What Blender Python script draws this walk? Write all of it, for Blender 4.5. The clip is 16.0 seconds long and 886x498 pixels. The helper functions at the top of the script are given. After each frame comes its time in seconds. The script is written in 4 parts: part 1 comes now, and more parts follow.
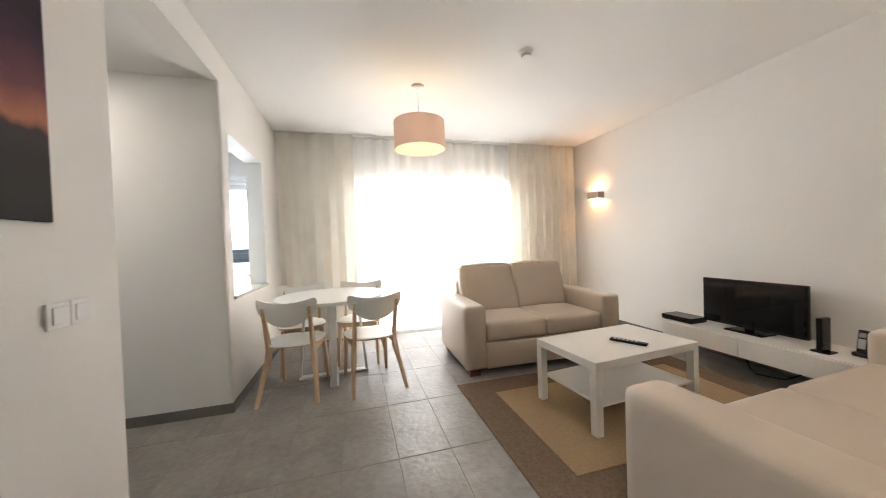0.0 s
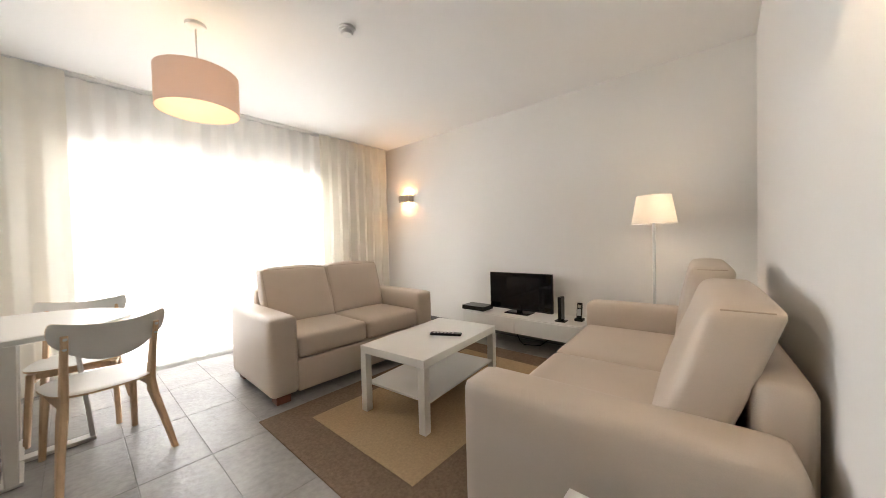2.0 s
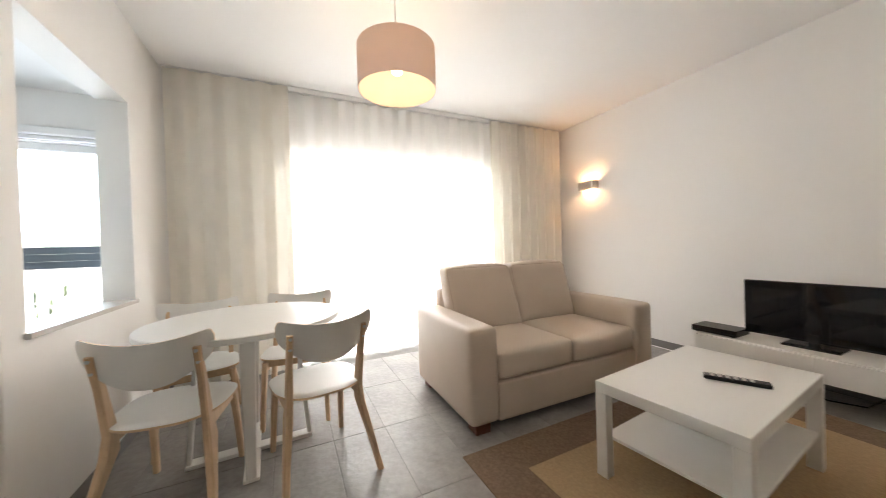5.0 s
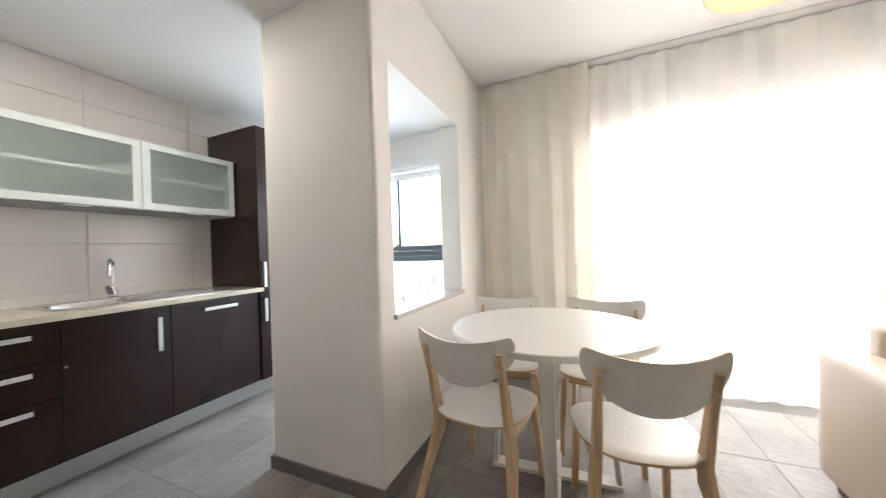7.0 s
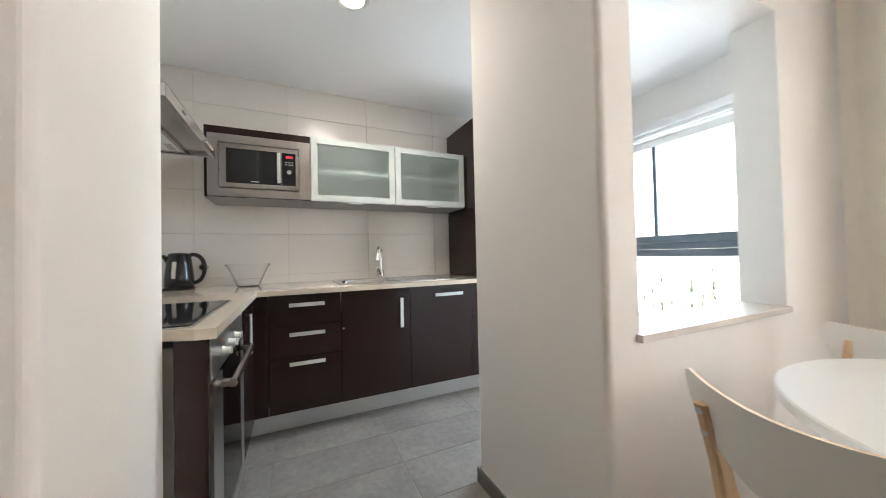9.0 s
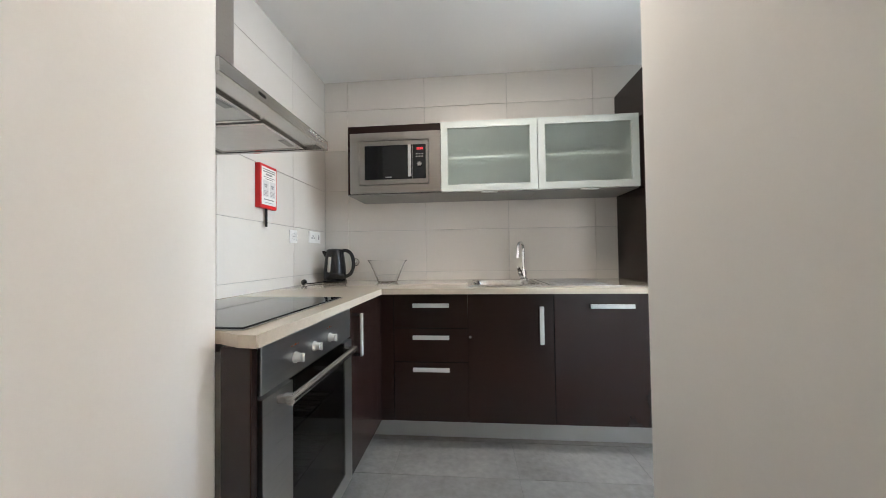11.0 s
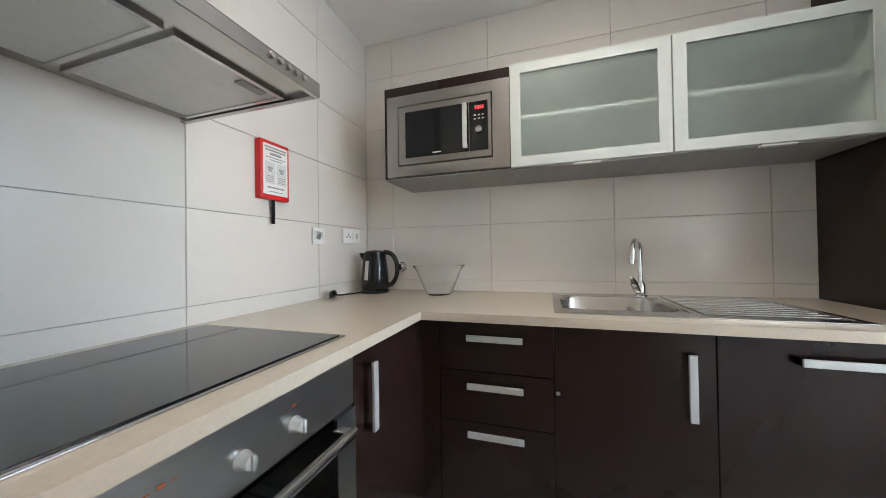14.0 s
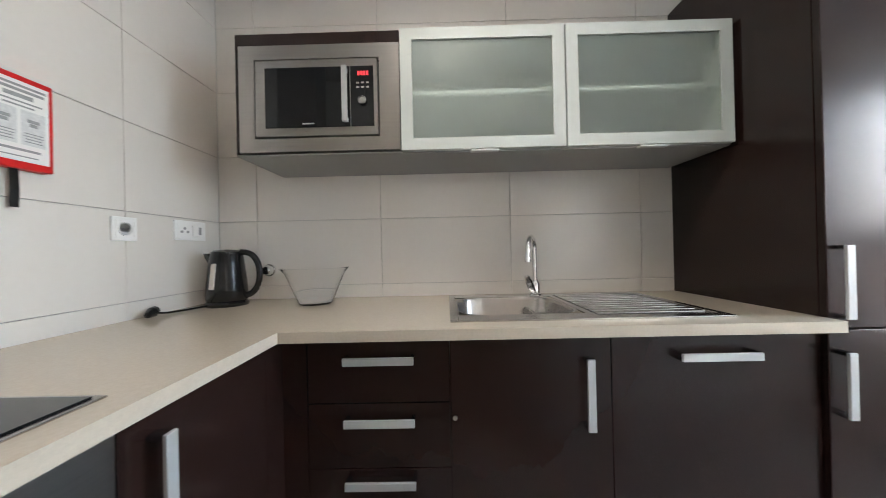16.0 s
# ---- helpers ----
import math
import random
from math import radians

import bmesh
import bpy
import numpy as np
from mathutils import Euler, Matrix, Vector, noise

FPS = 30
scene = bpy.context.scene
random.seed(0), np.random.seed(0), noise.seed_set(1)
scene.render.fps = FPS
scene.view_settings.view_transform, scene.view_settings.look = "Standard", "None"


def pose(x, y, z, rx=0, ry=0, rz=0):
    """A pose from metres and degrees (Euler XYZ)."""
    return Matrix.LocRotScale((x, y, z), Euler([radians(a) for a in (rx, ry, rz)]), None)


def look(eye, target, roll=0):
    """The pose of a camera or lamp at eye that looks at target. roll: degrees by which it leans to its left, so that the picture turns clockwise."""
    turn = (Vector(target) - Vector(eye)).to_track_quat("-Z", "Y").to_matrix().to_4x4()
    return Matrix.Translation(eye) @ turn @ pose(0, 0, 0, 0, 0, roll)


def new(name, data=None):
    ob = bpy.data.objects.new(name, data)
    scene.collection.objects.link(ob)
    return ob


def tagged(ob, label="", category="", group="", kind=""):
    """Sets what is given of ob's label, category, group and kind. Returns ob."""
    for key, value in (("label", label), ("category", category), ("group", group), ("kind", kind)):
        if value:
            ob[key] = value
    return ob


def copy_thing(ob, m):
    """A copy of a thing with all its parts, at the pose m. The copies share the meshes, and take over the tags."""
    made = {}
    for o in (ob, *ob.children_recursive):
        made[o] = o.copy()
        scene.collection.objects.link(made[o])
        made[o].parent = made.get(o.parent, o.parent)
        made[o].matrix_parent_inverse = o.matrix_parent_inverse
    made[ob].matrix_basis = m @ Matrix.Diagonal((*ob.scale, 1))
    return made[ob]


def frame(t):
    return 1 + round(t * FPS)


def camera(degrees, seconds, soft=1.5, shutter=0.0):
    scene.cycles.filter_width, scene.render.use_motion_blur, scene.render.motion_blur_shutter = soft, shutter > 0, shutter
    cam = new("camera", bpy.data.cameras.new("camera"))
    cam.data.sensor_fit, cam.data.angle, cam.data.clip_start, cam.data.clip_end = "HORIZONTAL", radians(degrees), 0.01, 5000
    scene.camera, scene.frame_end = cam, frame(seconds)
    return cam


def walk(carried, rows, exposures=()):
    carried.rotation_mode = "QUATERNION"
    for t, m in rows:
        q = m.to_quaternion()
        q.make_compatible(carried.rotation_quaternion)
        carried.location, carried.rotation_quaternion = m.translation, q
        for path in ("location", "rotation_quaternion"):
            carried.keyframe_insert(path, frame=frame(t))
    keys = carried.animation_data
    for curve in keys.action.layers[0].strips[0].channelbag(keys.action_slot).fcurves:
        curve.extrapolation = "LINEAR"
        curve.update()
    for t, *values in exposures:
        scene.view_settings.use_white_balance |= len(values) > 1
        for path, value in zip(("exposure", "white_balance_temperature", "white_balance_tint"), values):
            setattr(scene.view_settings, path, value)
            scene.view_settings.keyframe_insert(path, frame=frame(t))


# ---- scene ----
cam = camera(108.0, 16.0, soft=0.8, shutter=0.3)
PATH = [
    (0, (2.987, -1.07, 1.176), (3.519, 0.858, 1.141), -2.0),
    (0.5, (3.009, -1.005, 1.147), (3.806, 0.83, 1.118), -1.8),
    (1, (3.039, -0.952, 1.132), (4.125, 0.727, 1.097), -1.7),
    (1.5, (3.035, -0.877, 1.129), (4.367, 0.614, 1.09), -1.6),
    (2, (3.012, -0.809, 1.13), (4.522, 0.501, 1.085), -1.5),
    (2.5, (2.991, -0.714, 1.13), (4.57, 0.513, 1.077), -1.5),
    (3, (2.979, -0.572, 1.122), (4.565, 0.646, 1.072), -1.6),
    (5.5, (2.986, 0.096, 1.105), (3.495, 2.03, 1.091), -1.8),
    (6, (2.944, 0.213, 1.125), (3.072, 2.209, 1.116), -1.8),
    (6.5, (2.946, 0.31, 1.13), (2.616, 2.283, 1.128), -1.9),
    (7, (2.944, 0.382, 1.134), (2.142, 2.214, 1.139), -2.0),
    (7.5, (2.915, 0.479, 1.103), (1.765, 2.115, 1.116), -1.7),
    (8, (2.855, 0.587, 1.076), (1.428, 1.987, 1.104), -1.6),
    (8.5, (2.788, 0.693, 1.072), (1.151, 1.84, 1.111), -1.3),
    (9, (2.716, 0.806, 1.073), (0.9, 1.644, 1.109), -1.3),
    (11.5, (2.255, 1.121, 1.061), (0.295, 0.725, 1.11), -0.6),
    (12, (2.166, 1.136, 1.088), (0.26, 0.534, 1.137), -0.5),
    (12.5, (2.081, 1.112, 1.122), (0.197, 0.443, 1.154), -0.5),
    (13, (1.965, 1.08, 1.13), (0.087, 0.392, 1.156), -0.6),
    (13.5, (1.867, 1.067, 1.104), (-0.014, 0.388, 1.133), -0.7),
    (14, (1.748, 1.057, 1.105), (-0.154, 0.44, 1.127), -0.9),
    (14.5, (1.644, 1.046, 1.114), (-0.285, 0.517, 1.13), -1.1),
    (15, (1.588, 1.054, 1.105), (-0.368, 0.636, 1.122), -1.2),
    (15.5, (1.551, 1.068, 1.105), (-0.429, 0.786, 1.114), -1.3),
    (16, (1.507, 1.069, 1.101), (-0.493, 1.047, 1.108), -1.3),
]
walk(cam, [(t, look(eye, target, roll)) for t, eye, target, roll in PATH], exposures=[(0.0, 2.38), (3.0, 2.37), (6.0, 2.28), (7.5, 2.44), (9.0, 2.42), (13.0, 2.18), (16.0, 2.12)])

# ---- world and lights ----
world = bpy.data.worlds.new("world")
scene.world = world
world.use_nodes = True
_nt = world.node_tree
_sky = _nt.nodes.new("ShaderNodeTexSky")
_sky.sky_type, _sky.sun_disc = "NISHITA", False
_sky.sun_elevation, _sky.sun_rotation = radians(52), radians(160)
_nt.links.new(_sky.outputs[0], _nt.nodes["Background"].inputs[0])
_nt.nodes["Background"].inputs[1].default_value = 0.15


def lamp(name, kind, m, energy, colour, **more):
    data = bpy.data.lights.new(name, kind)
    data.energy, data.color = energy, colour
    if "size" in more:
        data.shape, data.size, data.size_y = "RECTANGLE", more["size"], more["size_y"]
    if "radius" in more:
        data.shadow_soft_size = more["radius"]
    if "angle" in more:
        data.angle = more["angle"]
    ob = new(name, data)
    ob.matrix_world = m
    return ob


lamp("sun", "SUN", look((0, -6, 9), (2.5, 0, 0)), 4.0, (1.0, 0.95, 0.88), angle=radians(0.5))
# daylight: area lamps added outside each opening of the facade, in place of open sky
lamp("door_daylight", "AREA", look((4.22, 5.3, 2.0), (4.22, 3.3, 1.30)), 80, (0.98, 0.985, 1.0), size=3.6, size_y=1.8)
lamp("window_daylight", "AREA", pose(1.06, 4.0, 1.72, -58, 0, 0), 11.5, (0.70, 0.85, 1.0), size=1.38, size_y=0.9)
# bulbs of the lamps in the room
lamp("pendant_bulb", "POINT", pose(3.6, 1.82, 2.17), 0.5, (1.0, 0.73, 0.36), radius=0.04)
lamp("sconce_bulb", "POINT", pose(6.315, 2.775, 1.783), 1.5, (1.0, 0.54, 0.24), radius=0.02)
lamp("floor_lamp_bulb", "POINT", pose(6.05, -0.40, 1.34), 0.75, (1.0, 0.80, 0.62), radius=0.04)
lamp("kitchen_spot_bulb", "AREA", pose(1.06, 1.09, 2.386), 1.8, (1.0, 0.92, 0.83), size=0.12, size_y=0.12)
lamp("hall_sconce_bulb", "POINT", pose(3.80, -0.945, 1.78), 1.4, (1.0, 0.78, 0.54), radius=0.02)


# ---- materials ----
def mat(name, colour, rough=0.5, metal=0.0, vary=0.06, scale=8.0, fine=90.0, bump=0.05, spec=0.5, coat=0.0,
        rvary=0.08, stretch=(1, 1, 1), island=0.0):
    """A surface with colour variation at two scales, uneven gloss and fine relief."""
    m = bpy.data.materials.new(name)
    m.use_nodes = True
    nt = m.node_tree
    b = nt.nodes["Principled BSDF"]
    L = nt.links.new
    b.inputs["Metallic"].default_value = metal
    b.inputs["Specular IOR Level"].default_value = spec
    b.inputs["Coat Weight"].default_value = coat
    co = nt.nodes.new("ShaderNodeTexCoord")
    mp = nt.nodes.new("ShaderNodeMapping")
    mp.inputs["Scale"].default_value = stretch
    L(co.outputs["Object"], mp.inputs["Vector"])
    big, small = nt.nodes.new("ShaderNodeTexNoise"), nt.nodes.new("ShaderNodeTexNoise")
    for n, s in ((big, scale), (small, fine)):
        n.inputs["Scale"].default_value = s
        n.inputs["Detail"].default_value = 5
        L(mp.outputs[0], n.inputs["Vector"])
    mix = nt.nodes.new("ShaderNodeMath")
    mix.operation = "MULTIPLY_ADD"
    mix.inputs[1].default_value, mix.inputs[2].default_value = 0.4, 0.0
    L(small.outputs["Fac"], mix.inputs[0])
    add = nt.nodes.new("ShaderNodeMath")
    add.operation = "MULTIPLY_ADD"
    add.inputs[1].default_value = 0.6
    L(big.outputs["Fac"], add.inputs[0])
    L(mix.outputs[0], add.inputs[2])
    ramp = nt.nodes.new("ShaderNodeValToRGB")
    ramp.color_ramp.elements[0].position, ramp.color_ramp.elements[1].position = 0.3, 0.7
    ramp.color_ramp.elements[0].color = (*[max(0, c * (1 - vary)) for c in colour], 1)
    ramp.color_ramp.elements[1].color = (*[min(1, c * (1 + vary)) for c in colour], 1)
    L(add.outputs[0], ramp.inputs[0])
    out = ramp.outputs[0]
    if island:
        info = nt.nodes.new("ShaderNodeObjectInfo")
        shift = nt.nodes.new("ShaderNodeMath")
        shift.operation = "MULTIPLY"
        shift.inputs[1].default_value = 40.0
        L(info.outputs["Random"], shift.inputs[0])
        L(shift.outputs[0], mp.inputs["Location"])
        hsv = nt.nodes.new("ShaderNodeHueSaturation")
        mr = nt.nodes.new("ShaderNodeMapRange")
        mr.inputs[3].default_value, mr.inputs[4].default_value = 1 - island, 1 + island
        L(info.outputs["Random"], mr.inputs[0])
        L(mr.outputs[0], hsv.inputs["Value"])
        L(out, hsv.inputs["Color"])
        out = hsv.outputs[0]
    L(out, b.inputs["Base Color"])
    rr = nt.nodes.new("ShaderNodeMapRange")
    rr.inputs[3].default_value, rr.inputs[4].default_value = max(0.02, rough - rvary), min(1, rough + rvary)
    L(add.outputs[0], rr.inputs[0])
    L(rr.outputs[0], b.inputs["Roughness"])
    if bump:
        bp = nt.nodes.new("ShaderNodeBump")
        bp.inputs["Strength"].default_value, bp.inputs["Distance"].default_value = bump, 0.004
        L(small.outputs["Fac"], bp.inputs["Height"])
        L(bp.outputs[0], b.inputs["Normal"])
    return m


def glow(name, colour, strength):
    m = bpy.data.materials.new(name)
    m.use_nodes = True
    b = m.node_tree.nodes["Principled BSDF"]
    b.inputs["Base Color"].default_value = (*colour, 1)
    b.inputs["Emission Color"].default_value = (*colour, 1)
    b.inputs["Emission Strength"].default_value = strength
    return m


def glass(name, colour=(1, 1, 1), rough=0.0, ior=1.45):
    m = bpy.data.materials.new(name)
    m.use_nodes = True
    b = m.node_tree.nodes["Principled BSDF"]
    b.inputs["Base Color"].default_value = (*colour, 1)
    b.inputs["Transmission Weight"].default_value = 1
    b.inputs["Roughness"].default_value, b.inputs["IOR"].default_value = rough, ior
    return m


def cloth(name, colour, through_share, clear_share, scale=260.0, vary=0.05):
    """A woven cloth: diffuse, with a share of light that comes through and a share that passes between the threads."""
    m = bpy.data.materials.new(name)
    m.use_nodes = True
    nt = m.node_tree
    nt.nodes.remove(nt.nodes["Principled BSDF"])
    L = nt.links.new
    dif, tra, clr = (nt.nodes.new("ShaderNodeBsdf" + k) for k in ("Diffuse", "Translucent", "Transparent"))
    co, ns, wv = nt.nodes.new("ShaderNodeTexCoord"), nt.nodes.new("ShaderNodeTexNoise"), nt.nodes.new("ShaderNodeTexNoise")
    ns.inputs["Scale"].default_value, wv.inputs["Scale"].default_value = 5.0, scale
    rp = nt.nodes.new("ShaderNodeValToRGB")
    rp.color_ramp.elements[0].color = (*[c * (1 - vary) for c in colour], 1)
    rp.color_ramp.elements[1].color = (*[min(1, c * (1 + vary)) for c in colour], 1)
    L(co.outputs["Object"], ns.inputs["Vector"])
    L(co.outputs["Object"], wv.inputs["Vector"])
    L(ns.outputs["Fac"], rp.inputs[0])
    bp = nt.nodes.new("ShaderNodeBump")
    bp.inputs["Strength"].default_value, bp.inputs["Distance"].default_value = 0.15, 0.002
    L(wv.outputs["Fac"], bp.inputs["Height"])
    L(bp.outputs[0], dif.inputs["Normal"])
    L(rp.outputs[0], dif.inputs["Color"])
    L(rp.outputs[0], tra.inputs["Color"])
    m1, m2 = nt.nodes.new("ShaderNodeMixShader"), nt.nodes.new("ShaderNodeMixShader")
    m1.inputs[0].default_value, m2.inputs[0].default_value = through_share, clear_share
    L(dif.outputs[0], m1.inputs[1])
    L(tra.outputs[0], m1.inputs[2])
    L(m1.outputs[0], m2.inputs[1])
    L(clr.outputs[0], m2.inputs[2])
    L(m2.outputs[0], nt.nodes["Material Output"].inputs["Surface"])
    return m


M_WALL = mat("white_wall_paint", (0.845, 0.82, 0.78), 0.75, vary=0.015, scale=1.5, fine=160, bump=0.06, spec=0.3)
M_CEIL = mat("ceiling_paint", (0.86, 0.845, 0.82), 0.85, vary=0.012, scale=1.2, fine=120, bump=0.04, spec=0.2)
M_TILE = mat("floor_tile", (0.264, 0.244, 0.224), 0.36, spec=0.45, vary=0.30, scale=4.0, fine=30, bump=0.7, rvary=0.12, island=0.05)
M_GROUT = mat("dark_grout", (0.22, 0.205, 0.19), 0.9, vary=0.1, bump=0.2)
M_SKIRT = mat("skirting_tile", (0.19, 0.175, 0.16), 0.4, vary=0.1, scale=6)
M_KTILE = mat("kitchen_wall_tile", (0.69, 0.648, 0.600), 0.22, vary=0.02, scale=3, fine=60, bump=0.01, island=0.012)
M_KGROUT = mat("wall_grout", (0.50, 0.485, 0.47), 0.9, vary=0.05)
M_WENGE = mat("dark_wenge_laminate", (0.022, 0.0102, 0.0084), 0.24, spec=0.45, vary=0.04, scale=2, fine=5, bump=0.0, stretch=(2, 2, 0.5), rvary=0.0)
M_STONE = mat("beige_quartz", (0.60, 0.52, 0.42), 0.09, vary=0.06, scale=140, fine=500, bump=0.0, rvary=0.04)
M_SILL = mat("pale_sill_stone", (0.70, 0.655, 0.60), 0.25, vary=0.05, scale=40, fine=300, bump=0.0)
M_STEEL = mat("brushed_steel", (0.50, 0.485, 0.47), 0.24, metal=1.0, vary=0.06, scale=4, fine=120, bump=0.03, stretch=(1, 30, 30))
M_STEELY = mat("brushed_steel_front", (0.40, 0.38, 0.36), 0.30, metal=1.0, vary=0.06, scale=4, fine=120, bump=0.03, stretch=(30, 1, 30))
M_STEELD = mat("dark_brushed_steel", (0.45, 0.445, 0.44), 0.30, metal=1.0, vary=0.06, scale=4, fine=120, bump=0.03, stretch=(1, 30, 30))
M_ALU = mat("satin_aluminium", (0.60, 0.61, 0.60), 0.38, metal=0.45, vary=0.04, scale=8, fine=200, bump=0.02)
M_FILTER = mat("grease_filter_mesh", (0.60, 0.59, 0.57), 0.42, metal=0.6, vary=0.06, scale=30, fine=420, bump=0.2)
M_CHROME = mat("chrome", (0.80, 0.80, 0.80), 0.08, metal=1.0, vary=0.02, bump=0.0, rvary=0.03)
M_FROST = glass("frosted_glass_panel", (0.70, 0.77, 0.74), 0.42, 1.3)
M_FROST.node_tree.nodes["Principled BSDF"].inputs["Transmission Weight"].default_value = 0.92
M_PALE = mat("pale_satin_aluminium", (0.60, 0.63, 0.59), 0.50, metal=0.0, vary=0.03, scale=8, fine=200, bump=0.01)
M_GREYLAM = mat("grey_laminate", (0.30, 0.295, 0.285), 0.5, vary=0.03)
M_INSIDE = mat("pale_cabinet_inside", (0.74, 0.74, 0.72), 0.5, vary=0.02)
M_BLACK = mat("black_plastic", (0.008, 0.008, 0.009), 0.20, vary=0.1, bump=0.02)
M_BGLASS = mat("black_glass", (0.010, 0.011, 0.013), 0.05, vary=0.05, bump=0.0, rvary=0.02)
M_WHITE = mat("white_lacquer", (0.80, 0.775, 0.73), 0.32, vary=0.02, scale=5, fine=80, bump=0.01)
M_WPLAS = mat("white_plastic", (0.80, 0.79, 0.77), 0.35, vary=0.02, bump=0.01)
M_BEECH = mat("light_beech", (0.66, 0.45, 0.27), 0.45, vary=0.14, scale=5, fine=60, bump=0.04, stretch=(9, 9, 0.8))
M_FOOT = mat("reddish_wood", (0.16, 0.050, 0.025), 0.4, vary=0.15, scale=10, stretch=(8, 8, 1))
M_LEATH = mat("beige_leatherette", (0.60, 0.495, 0.40), 0.42, vary=0.04, scale=4, fine=260, bump=0.10, rvary=0.07)
M_SEAM = mat("seam_thread", (0.47, 0.37, 0.285), 0.6, vary=0.05)
M_RUGO = mat("brown_rug_border", (0.20, 0.138, 0.095), 0.95, vary=0.3, scale=70, fine=240, bump=0.6, spec=0.1)
M_RUGI = mat("tan_rug_field", (0.40, 0.285, 0.165), 0.95, vary=0.18, scale=70, fine=240, bump=0.6, spec=0.1)
M_DRAPE = cloth("cream_curtain_cloth", (0.90, 0.86, 0.775), 0.26, 0.0)
M_SHEER = cloth("white_sheer_cloth", (0.94, 0.92, 0.885), 0.45, 0.04, vary=0.02)
M_SHADE = cloth("pinkish_shade_cloth", (0.88, 0.76, 0.70), 0.32, 0.0)
M_SHADE2 = cloth("white_shade_cloth", (0.86, 0.82, 0.77), 0.55, 0.0)
M_TAUPE = mat("taupe_metal", (0.50, 0.46, 0.42), 0.5, metal=0.0, vary=0.05)
M_RED = mat("red_plastic", (0.60, 0.012, 0.012), 0.35, vary=0.06, bump=0.02)
M_ORANGE = mat("orange_print", (0.55, 0.14, 0.03), 0.5, vary=0.05)
M_PAPER = mat("printed_paper", (0.78, 0.76, 0.73), 0.6, vary=0.03)
M_INK = mat("grey_print", (0.30, 0.30, 0.30), 0.7, vary=0.25, scale=300)
M_PRINT = mat("pale_print", (0.62, 0.61, 0.60), 0.65, vary=0.15, scale=160)
M_CLEAR = glass("clear_glass", ior=1.25)
M_PANE = glass("window_pane", ior=1.02)
M_TINT = glass("tinted_oven_glass", (0.30, 0.30, 0.31), ior=1.2)
M_FRAME = mat("grey_window_frame", (0.15, 0.18, 0.215), 0.4, vary=0.04, bump=0.01)
M_BULB = glow("lit_bulb", (1.0, 0.75, 0.45), 2.2)
M_SPOT = glow("lit_spot", (1.0, 0.86, 0.66), 1.6)
M_LED = glow("red_display", (1.0, 0.05, 0.07), 0.11)
M_RENDERED = mat("terracotta_render", (0.62, 0.36, 0.27), 0.9, vary=0.06, scale=2)
M_CONC = mat("pale_terrace_paving", (0.55, 0.53, 0.50), 0.8, vary=0.1, scale=3)
M_GROUND = mat("dry_ground", (0.32, 0.29, 0.22), 0.95, vary=0.25, scale=0.4, fine=6)
M_LEAF = mat("foliage", (0.07, 0.10, 0.04), 0.7, vary=0.35, scale=5)
M_BARK = mat("bark", (0.12, 0.09, 0.06), 0.9, vary=0.3, scale=8)


# ---- building helpers ----
def part(name, bm, material, parent=None, label="", smooth=False, m=None):
    me = bpy.data.meshes.new(name)
    bmesh.ops.recalc_face_normals(bm, faces=bm.faces)
    bm.to_mesh(me)
    bm.free()
    me.materials.append(material)
    if smooth:
        for p in me.polygons:
            p.use_smooth = True
        me.set_sharp_from_angle(angle=radians(40))
    ob = new(name, me)
    if parent is not None:
        ob.parent = parent
    if m is not None:
        ob.matrix_basis = m
    if label:
        tagged(ob, label)
    return ob


def thing(name, m, label, category, group="", kind=""):
    ob = new(name)
    ob.empty_display_size = 0.05
    ob.matrix_basis = m
    return tagged(ob, label, category, group, kind)


def box(x0, x1, y0, y1, z0, z1, bevel=0.0, bm=None, seg=2):
    b = bm or bmesh.new()
    vs = bmesh.ops.create_cube(b, size=1.0)["verts"]
    for v in vs:
        v.co = ((x0 + x1) / 2 + v.co.x * (x1 - x0), (y0 + y1) / 2 + v.co.y * (y1 - y0), (z0 + z1) / 2 + v.co.z * (z1 - z0))
    if bevel:
        es = list({e for v in vs for e in v.link_edges})
        bmesh.ops.bevel(b, geom=es, offset=bevel, segments=seg, profile=0.5, affect="EDGES", clamp_overlap=True)
    return b


def boxes(rows, bevel=0.0):
    bm = bmesh.new()
    for r in rows:
        box(*r, bevel=bevel, bm=bm)
    return bm


def lathe(profile, seg=32, bm=None, cx=0.0, cy=0.0, closed=False):
    """Turns a profile of (radius, z) round the z axis."""
    b = bm or bmesh.new()
    rings = []
    for r, z in profile:
        if r < 1e-5:
            rings.append([b.verts.new((cx, cy, z))])
        else:
            rings.append([b.verts.new((cx + r * math.cos(2 * math.pi * k / seg), cy + r * math.sin(2 * math.pi * k / seg), z)) for k in range(seg)])
    pairs = list(zip(rings, rings[1:]))
    if closed:
        pairs.append((rings[-1], rings[0]))
    for a, c in pairs:
        for k in range(seg):
            n = (k + 1) % seg
            if len(a) == 1 and len(c) == 1:
                continue
            if len(a) == 1:
                b.faces.new((a[0], c[n], c[k]))
            elif len(c) == 1:
                b.faces.new((a[k], a[n], c[0]))
            else:
                b.faces.new((a[k], a[n], c[n], c[k]))
    return b


